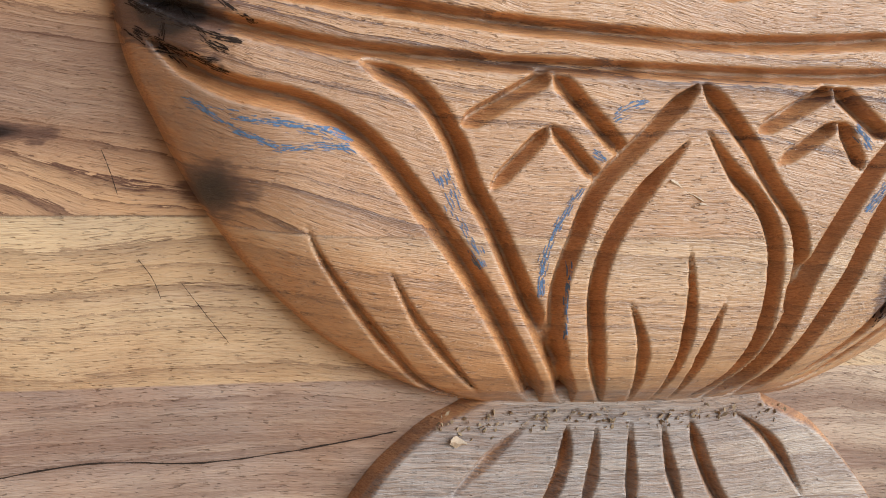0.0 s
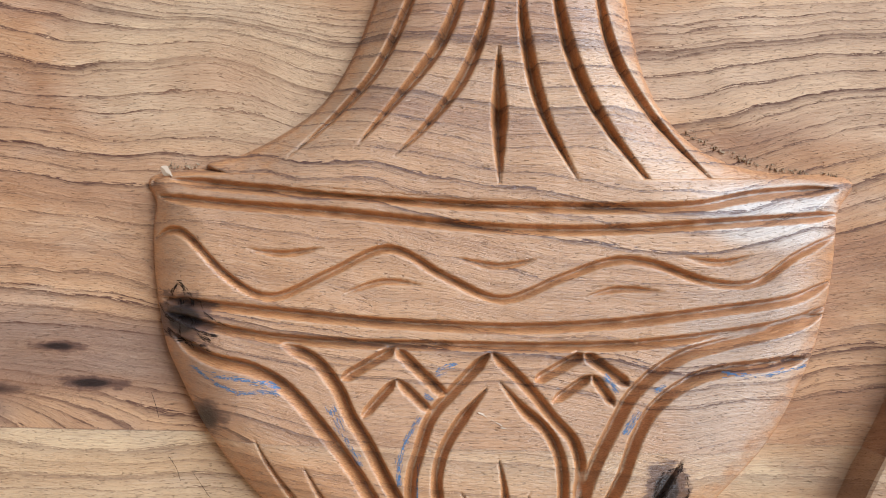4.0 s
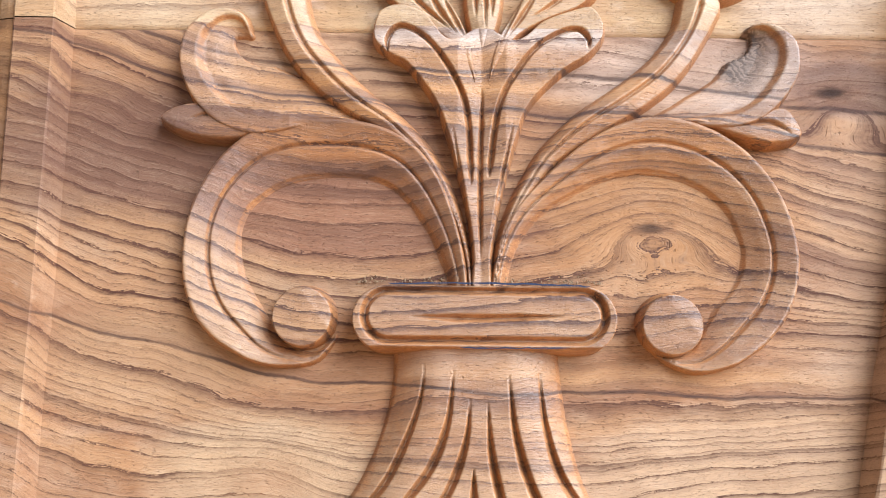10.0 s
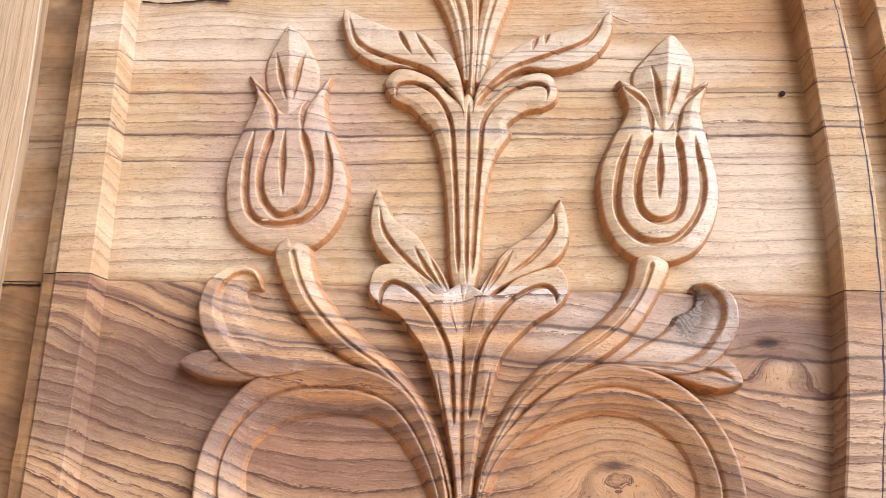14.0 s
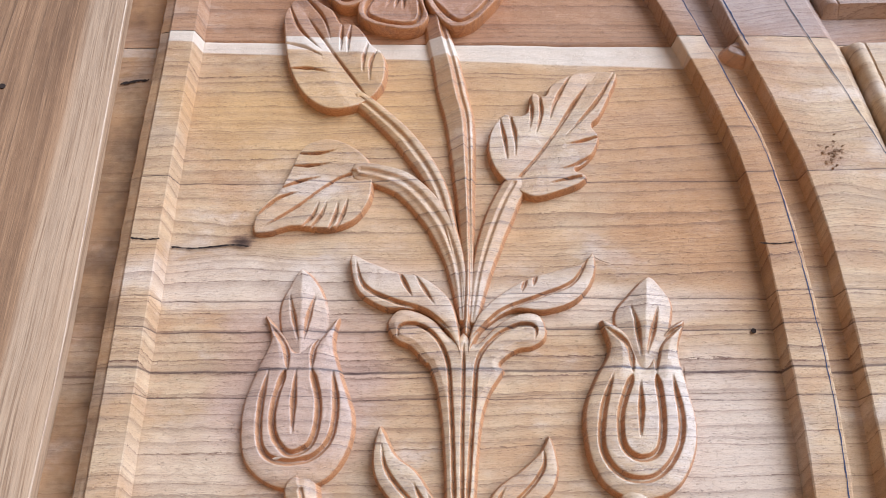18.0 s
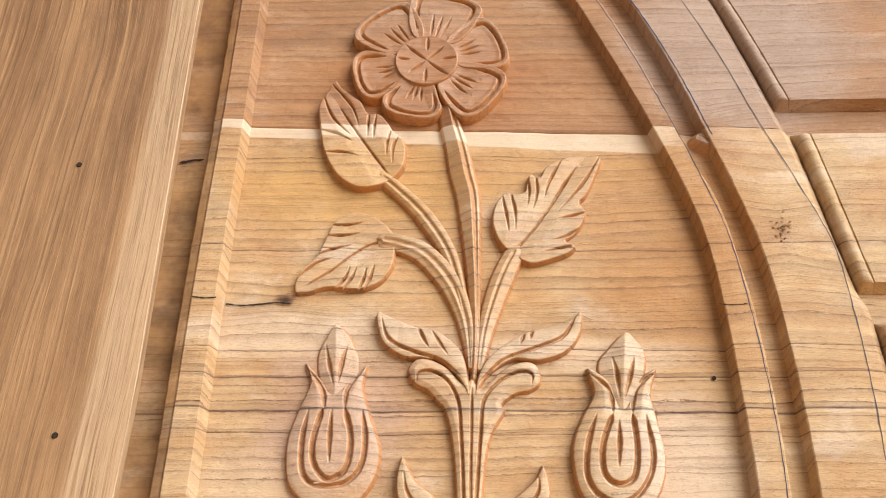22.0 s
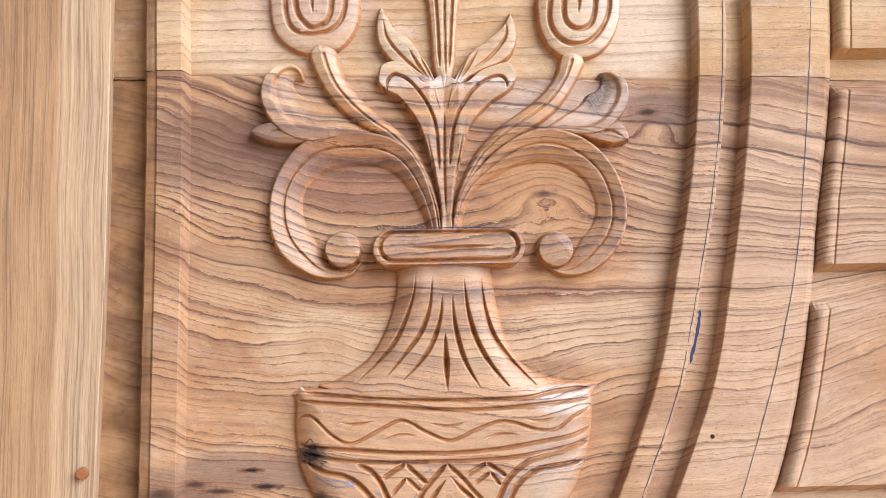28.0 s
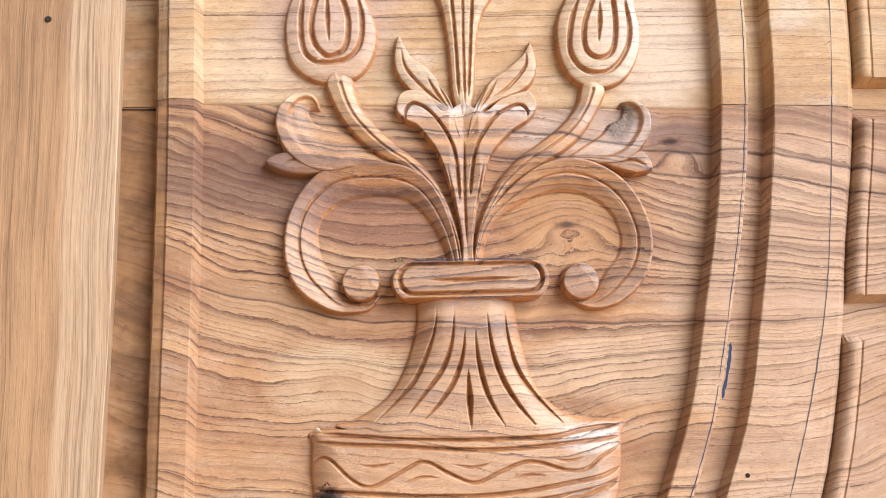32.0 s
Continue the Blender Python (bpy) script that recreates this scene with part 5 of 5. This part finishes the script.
for g, reach, wide in ((76, 77, 33), (131, 72, 31), (196, 63, 27), (256, 60, 26), (323, 70, 30), (21, 69, 30)):
    ca, sa = math.cos(radians(g)), math.sin(radians(g))
    place = lambda r, s: (FX + r * ca - s * sa, FZ + r * sa + s * ca)
    ring = [place(r, s * wide) for r, s in ((20, -0.42), (34, -0.80), (reach - 16, -1.0), (reach - 6, -0.86), (reach - 1, -0.5), (reach, 0.0), (reach - 1, 0.5), (reach - 6, 0.86), (reach - 16, 1.0), (34, 0.80), (20, 0.42))]
    u = [place(r, s * wide) for r, s in ((30, -0.52), (reach - 18, -0.72), (reach - 9, -0.60), (reach - 6, 0.0), (reach - 9, 0.60), (reach - 18, 0.72), (30, 0.52))]
    carve("petal", flower, ring, 9.6, wall=1.8, res=0.65, dome=0.0, label="rounded petal with a U-shaped groove", shape=lambda X, Z, sd: -0.0020 * np.clip(-sd / 0.012, 0, 1), cuts=((u, 2.1, 2.2, 0.12), *(([place(27, q * 0.5), place(reach * 0.68, q)], 1.4, 1.6, 0.4) for q in (0.0, -0.24 * wide, 0.24 * wide))))

# ---- marks in the wood ----
ON_TOP = 11.66
zs = np.linspace(445, 1250, 16)
strip("pencil_line", door, [(1000 * float(RIB_OUT(z / 1000)) - 2.2, z) for z in zs], 0.26, PENCIL, ON_TOP, "blue pencil line along the rib", 0.5, 10)
strip("pencil_line", door, [(1000 * float(RIB_OUT(z / 1000)) - 2.4, z) for z in np.linspace(250, 450, 6)], 0.25, GREY_PENCIL, ON_TOP, "grey pencil line along the rib", 0.5, 10)
strip("pencil_mark", door, [(163.5, 512), (168.5, 530), (172.0, 548)], 1.0, PENCIL, ON_TOP + 0.05, "smeared blue pencil stroke", 0.8)
strip("pencil_line", door, [(1000 * float(BAND_IN(z / 1000)) + 2.6, z) for z in np.linspace(1010, 1250, 8)], 0.45, PENCIL, ON_TOP, "blue pencil line along the band", 0.5, 10)
strip("pencil_line", door, [(1000 * float(MARK(z / 1000)), z) for z in np.linspace(300, 1250, 18)], 0.32, GREY_PENCIL, ON_TOP, "blue-grey marking line along the band", 0.4, 10)
for pts, wide, lift, text in (
    ([(-178, 374), (-160, 375), (-150, 372), (-138, 373), (-128, 371)], 0.35, 0.9, "open crack along the grain"),
    ([(-128, 370.5), (-110, 373), (-90, 372), (-70, 374), (-52, 377)], 0.16, 0.9, "hairline crack"),
    ([(-176, 873), (-160, 872), (-140, 874), (-128, 873)], 0.5, 0.9, "crack along the grain"),
    ([(-197, 874), (-188, 873), (-179, 873.5)], 0.5, 11.8, "crack across the border"),
    ([(172, 868), (182, 867.5), (192, 868.5)], 0.35, 11.8, "crack across the rib"),
    ([(-105.3, 433), (-104, 429), (-103, 425)], 0.06, 0.5, "slanting hairline crack"),
    ([(-100.2, 413.4), (-97.8, 409.6), (-96.5, 405.7)], 0.06, 0.5, "slanting hairline crack"),
    ([(-93.1, 409.1), (-88.6, 402.4), (-84.6, 396.7)], 0.06, 0.5, "slanting hairline crack"),
    ([(-234, 1001), (-224, 1003), (-214, 1004)], 0.9, -7.2, "dark gap between two boards in the rebate"),
    ([(-238, 716), (-224, 715.6), (-206, 715.2)], 0.55, -7.4, "dark gap at the plank joint in the rebate"),
):
    strip("crack", door, pts, wide, CRACK, lift, text, wide * 0.8)


def chalk(pts, wide, strokes, text, on=None, name="chalk_mark", stuff=CHALK):
    """A rubbed chalk line on the carving: many short flat dashes laid on the surface."""
    on = on or vase
    tree = TREES.setdefault(on.name, BVHTree.FromPolygons([v.co for v in on.data.vertices], [p.vertices[:] for p in on.data.polygons]))
    line = spline(pts, step=14)
    rng = random.Random(int(pts[0][0] * 10))
    bm = bmesh.new()
    for i in range(int(strokes * 0.75)):
        u = rng.random() * (len(line) - 1)
        a = int(u)
        c = line[a] + (line[a + 1] - line[a]) * (u - a)
        t = line[a + 1] - line[a]
        t = t / (np.linalg.norm(t) + 1e-9)
        n = np.array([-t[1], t[0]])
        c = c + n * rng.gauss(0, wide / 1000)
        half, thick = rng.uniform(0.0002, 0.0011), rng.uniform(0.00004, 0.00016)
        corners = []
        for su, sv in ((-1, -0.4), (1, -0.3), (0.8, 1.0), (-0.7, 0.8)):
            q = c + t * half * su + n * thick * sv
            hit = tree.ray_cast(Vector((q[0], -0.05, q[1])), Vector((0, 1, 0)))[0]
            if hit is None:
                break
            corners.append((q[0], hit.y - 0.00007, q[1]))
        if len(corners) == 4:
            bm.faces.new([bm.verts.new(p) for p in corners])
    return part(name, bm, stuff, on, text)


TREES = {}
for pts, wide, strokes in (
    ([(-90, 443), (-83.5, 439), (-78.5, 437), (-75, 436), (-70, 436.5), (-65, 436.5)], 0.35, 190), ([(-81.5, 440.5), (-74.5, 440), (-68, 439), (-64.5, 437.5)], 0.3, 120),
    ([(-49, 432.5), (-46.5, 427.5), (-43, 420.5), (-40, 415.5)], 0.7, 110), ([(-23.5, 430), (-27, 423), (-29, 415.5), (-29, 410)], 0.4, 170),
    ([(-23.5, 415.5), (-23.7, 409), (-23, 401)], 0.2, 60), ([(-21.5, 436.5), (-19.5, 435.5)], 0.4, 30), ([(-18.5, 443), (-16, 444.5), (-13, 445.5)], 0.6, 50),
    ([(29.5, 442.5), (33, 439)], 0.5, 50), ([(40, 433), (37, 429), (35.5, 427)], 0.5, 70), ([(44, 439.5), (46.5, 440.5)], 0.4, 30),
    ([(63, 444), (77, 444.5), (89, 446)], 0.3, 120), ([(-91, 442.5), (-82, 441), (-71, 439), (-63, 435)], 0.4, 70)):
    chalk(pts, wide, strokes, "rubbed blue chalk mark")

# a knot left standing in the channel, and torn grain on the band
carve("knot", door, [(183 + 12.5 * math.cos(g) + 1.5 * math.cos(3 * g), 1010 + 11 * math.sin(g)) for g in np.linspace(0, 2 * math.pi, 14, endpoint=False)], 5.0, wall=4.5, res=0.6, dome=4.0, reach=9, uneven=1.0, label="brown knot left standing in the channel", cuts=(([(174, 1013), (184, 1009), (193, 1003)], 1.2, 1.4, 0.4), ([(180, 1018), (186, 1013), (190, 1012)], 0.9, 1.0, 0.4)))
bm = bmesh.new()
rng = random.Random(12)
for i in range(26):
    x, z = 0.2215 + rng.gauss(0, 0.0035), 0.9260 + rng.gauss(0, 0.0075)
    long, wide, lift = rng.uniform(0.0015, 0.0055), rng.uniform(0.0003, 0.0009), rng.uniform(0.0004, 0.0016)
    turn = rng.gauss(0, 0.35)
    ux, uz = math.cos(turn), math.sin(turn)
    y = -(RISE + 0.0002)
    low = [bm.verts.new((x - uz * wide, y + 0.0008, z + ux * wide)), bm.verts.new((x + uz * wide, y + 0.0008, z - ux * wide))]
    mid = [bm.verts.new((x + ux * long * 0.5 - uz * wide, y - lift * 0.6, z + uz * long * 0.5 + ux * wide)), bm.verts.new((x + ux * long * 0.5 + uz * wide, y - lift * 0.6, z + uz * long * 0.5 - ux * wide))]
    tip = bm.verts.new((x + ux * long, y - lift, z + uz * long))
    back = bm.verts.new((x + ux * long * 0.5, y + 0.0006, z + uz * long * 0.5))
    for f in ((low[0], low[1], mid[1], mid[0]), (mid[0], mid[1], tip), (low[0], mid[0], back), (mid[0], tip, back), (tip, mid[1], back), (mid[1], low[1], back)):
        bm.faces.new(f)
part("torn_grain", bm, ROUGH, door, "torn splintered grain on the band")

for pts, strokes in (([(-101, 460), (-97, 456), (-92, 457.5), (-87, 452.5), (-84, 451)], 110), ([(-96, 464.5), (-92.5, 459), (-94, 452), (-91, 448)], 80), ([(-100, 453), (-94, 450), (-86, 449.5)], 60),
                     ([(-98, 461), (-95, 466), (-92.5, 467), (-90, 461)], 110), ([(-99, 457.5), (-88, 454), (-82, 452.5)], 120), ([(-98, 453), (-90, 450), (-84, 447.5)], 110), ([(-92, 466.5), (-85, 459), (-80, 455.5)], 70),
                     ([(44, 401), (47, 407), (50, 412), (52, 418)], 90), ([(53, 404), (55, 410), (52, 416.5), (47, 415), (44.5, 409)], 90)):
    chalk(pts, 0.28, strokes, "ragged dark cracks in a knot", name="knot_crack", stuff=CRACK)

# ---- door frame beside the door, ground ----
frame_post = new("frame_post")
tagged(frame_post, "planed upright timber of the door frame, light brown with straight grain", "door frame")
bm = bmesh.new()
last = None
for i in range(61):
    z = 0.0 + 2.05 * i / 60
    x1 = float(np.interp(z, [0, 0.3, 0.6, 0.8, 1.15, 2.05], [-0.246, -0.242, -0.2315, -0.2295, -0.241, -0.250]))
    row = [bm.verts.new(v) for v in ((-0.62, 0.05, z), (-0.62, 0.0, z), (x1 - 0.030, 0.0, z), (x1 - 0.0005, 0.0001, z), (x1, 0.0006, z), (x1, 0.05, z))]
    if last:
        for a in range(5):
            bm.faces.new((last[a], last[a + 1], row[a + 1], row[a]))
    last = row
bmesh.ops.recalc_face_normals(bm, faces=bm.faces)
part("post", bm, FRAME_WOOD, frame_post)
bm = bmesh.new()
bmesh.ops.create_cone(bm, cap_ends=True, segments=20, radius1=0.0042, radius2=0.0036, depth=0.008, matrix=pose(-0.2445, -0.001, 0.4475, 90, 0, 0))
bmesh.ops.bevel(bm, geom=[e for e in bm.edges if len(e.link_faces) == 2 and e.calc_face_angle() > 1.0], offset=0.0008, segments=2, affect="EDGES")
part("dowel", bm, DOWEL, frame_post, "reddish round wooden peg")
for x, z in ((-0.2780, 0.7766), (-0.3110, 0.9950)):
    bm = bmesh.new()
    bmesh.ops.create_cone(bm, cap_ends=True, segments=10, radius1=0.0024, radius2=0.0020, depth=0.0012, matrix=pose(x, -0.0002, z, 90, 0, 20))
    part("nail_hole", bm, CRACK, frame_post, "small dark nail hole")
for x, z, y in ((0.1768, 0.4628, -0.0118), (0.1645, 0.8185, -0.0009)):
    bm = bmesh.new()
    bmesh.ops.create_cone(bm, cap_ends=True, segments=12, radius1=0.0015, radius2=0.0014, depth=0.0006, matrix=pose(x, y, z, 90, 0, 0))
    part("nail_hole", bm, CRACK, door, "small dark nail hole")

ground = new("ground", bpy.data.meshes.new("ground"))
bm = bmesh.new()
bmesh.ops.create_grid(bm, x_segments=8, y_segments=8, size=400.0)
bm.to_mesh(ground.data)
bm.free()
ground.data.materials.append(SAWDUST_GROUND)
tagged(ground, "packed earth yard strewn with sawdust", "ground", kind="structure")


# ---- loose shavings, crumbs and small marks ----
bm = bmesh.new()
pts = [(-0.2350, 0.4108), (-0.2250, 0.4100), (-0.2148, 0.4104), (-0.2153, 0.3930), (-0.2160, 0.3762), (-0.2262, 0.3770), (-0.2362, 0.3782)]
front = [bm.verts.new((x, 0.0060 + 0.0006 * noise.noise((x * 300, z * 300, 1)), z)) for x, z in pts]
back = [bm.verts.new((x, 0.0082, z)) for x, z in pts]
bm.faces.new(front)
for i in range(len(pts)):
    j = (i + 1) % len(pts)
    bm.faces.new((front[i], back[i], back[j], front[j]))
bmesh.ops.recalc_face_normals(bm, faces=bm.faces)
part("torn_label", bm, PAPER, door, "scrap of pale torn paper stuck in the rebate")


def chip(x, z, y, long, wide, turn, curl, text):
    """A curled sliver of wood lying on the carving."""
    bm = bmesh.new()
    n = 8
    last = None
    for i in range(n + 1):
        t = i / n
        u = (t - 0.5) * long
        w = wide * (0.25 + 0.75 * math.sin(math.pi * min(1.0, t * 1.1 + 0.08)))
        lift = curl * (2 * t - 1) ** 2 + 0.0002
        row = [bm.verts.new((u, -lift - d, s * w + 0.2 * w * math.sin(9 * t))) for s, d in ((-1, 0), (0, 0.0004), (1, 0.0001))] + [bm.verts.new((u, -lift + 0.0003, 0))]
        if last:
            for a, c in ((0, 1), (1, 2), (2, 3), (3, 0)):
                bm.faces.new((last[a], last[c], row[c], row[a]))
        else:
            bm.faces.new(row[::-1])
        last = row
    bm.faces.new(last)
    bmesh.ops.recalc_face_normals(bm, faces=bm.faces)
    me = bpy.data.meshes.new("wood_chip")
    bm.to_mesh(me)
    bm.free()
    me.materials.append(SHAVING)
    ob = new("wood_chip", me)
    ob.matrix_world = pose(x, y, z, 0, turn, 0)
    return tagged(ob, text, "wood chip", "chips on the carving")


for c in ((-0.0440, 0.3625, -0.0073, 0.0070, 0.0016, 50, 0.0012, "pale curled chip caught on the vase foot"), (-0.0405, 0.3765, -0.0052, 0.0034, 0.0013, 10, 0.0004, "small pale chip at the top of the foot"),
          (-0.0030, 0.4300, -0.0117, 0.0080, 0.0006, 28, 0.0006, "thin pale splinter on the lotus petal"), (0.0030, 0.4270, -0.0117, 0.0060, 0.0005, 10, 0.0004, "thin pale splinter on the lotus petal"),
          (-0.0985, 0.4995, -0.0046, 0.0042, 0.0013, 40, 0.0005, "bright chip on the corner of the bowl"), (-0.0570, 0.4150, -0.0102, 0.0040, 0.0012, 120, 0.0006, "frayed chip beside a groove on the bowl"),
          (-0.0955, 0.7445, -0.0101, 0.0055, 0.0006, -10, 0.0004, "bright splinter on the tulip"), (0.0830, 0.8620, -0.0010, 0.0090, 0.0003, 25, 0.0006, "wispy splinter by a leaf tip")):
    chip(*c)

rng = random.Random(5)
bm = bmesh.new()


def crumb(x, z, y, r):
    m = pose(x, y, z, rng.uniform(0, 360), rng.uniform(0, 360), rng.uniform(0, 360)) @ Matrix.Diagonal((r * rng.uniform(1, 2.2), r, r * rng.uniform(0.4, 1), 1))
    v = [bm.verts.new(m @ Vector(p)) for p in ((1, 0, 0), (-1, 0.3, 0.2), (0, 1, 0), (0, -0.2, 1), (0.1, -1, -0.3))]
    for f in ((0, 2, 3), (2, 1, 3), (1, 4, 3), (4, 0, 3), (0, 4, 2), (4, 1, 2)):
        bm.faces.new([v[i] for i in f])


for i in range(150):
    x = rng.uniform(-0.045, 0.032)
    crumb(x, 0.3800 + rng.gauss(0, 0.0012), -0.0048, rng.uniform(0.00015, 0.0005))
for i in range(160):
    crumb(rng.uniform(-0.058, -0.012), rng.uniform(0.352, 0.360), -0.0083, rng.uniform(0.0001, 0.0004))
for i in range(180):
    crumb(rng.uniform(-0.175, 0.07), 0.3480 + abs(rng.gauss(0, 0.0008)), -0.0006, rng.uniform(0.00015, 0.0005))
for i in range(150):
    t = rng.random()
    crumb(-0.100 + 0.055 * t, 0.5005 + 0.012 * t * t + abs(rng.gauss(0, 0.0008)), -0.0005, rng.uniform(0.0001, 0.0004))
for i in range(150):
    t = rng.random()
    crumb(0.098 - 0.045 * t, 0.5005 + 0.012 * t * t + abs(rng.gauss(0, 0.0008)), -0.0005, rng.uniform(0.0001, 0.0004))
for i in range(220):
    crumb(rng.uniform(-0.05, 0.05), 0.6078 + abs(rng.gauss(0, 0.0012)), -0.0006, rng.uniform(0.00015, 0.0005))
me = bpy.data.meshes.new("sawdust")
bm.to_mesh(me)
bm.free()
me.materials.append(CRUMBS)
tagged(new("sawdust", me), "grey-brown sawdust crumbs in the carved corners", "sawdust", kind="stuff")
strip("pencil_line", door, [(-36, 606.3), (-10, 606.6), (20, 606.4), (42, 605.6)], 0.30, PENCIL, 15.3, "blue pencil edge on the rim", 0.4)
strip("pencil_line", door, [(-8, 581.9), (12, 581.7), (34, 582.2)], 0.25, PENCIL, 15.3, "blue pencil edge on the rim", 0.4)
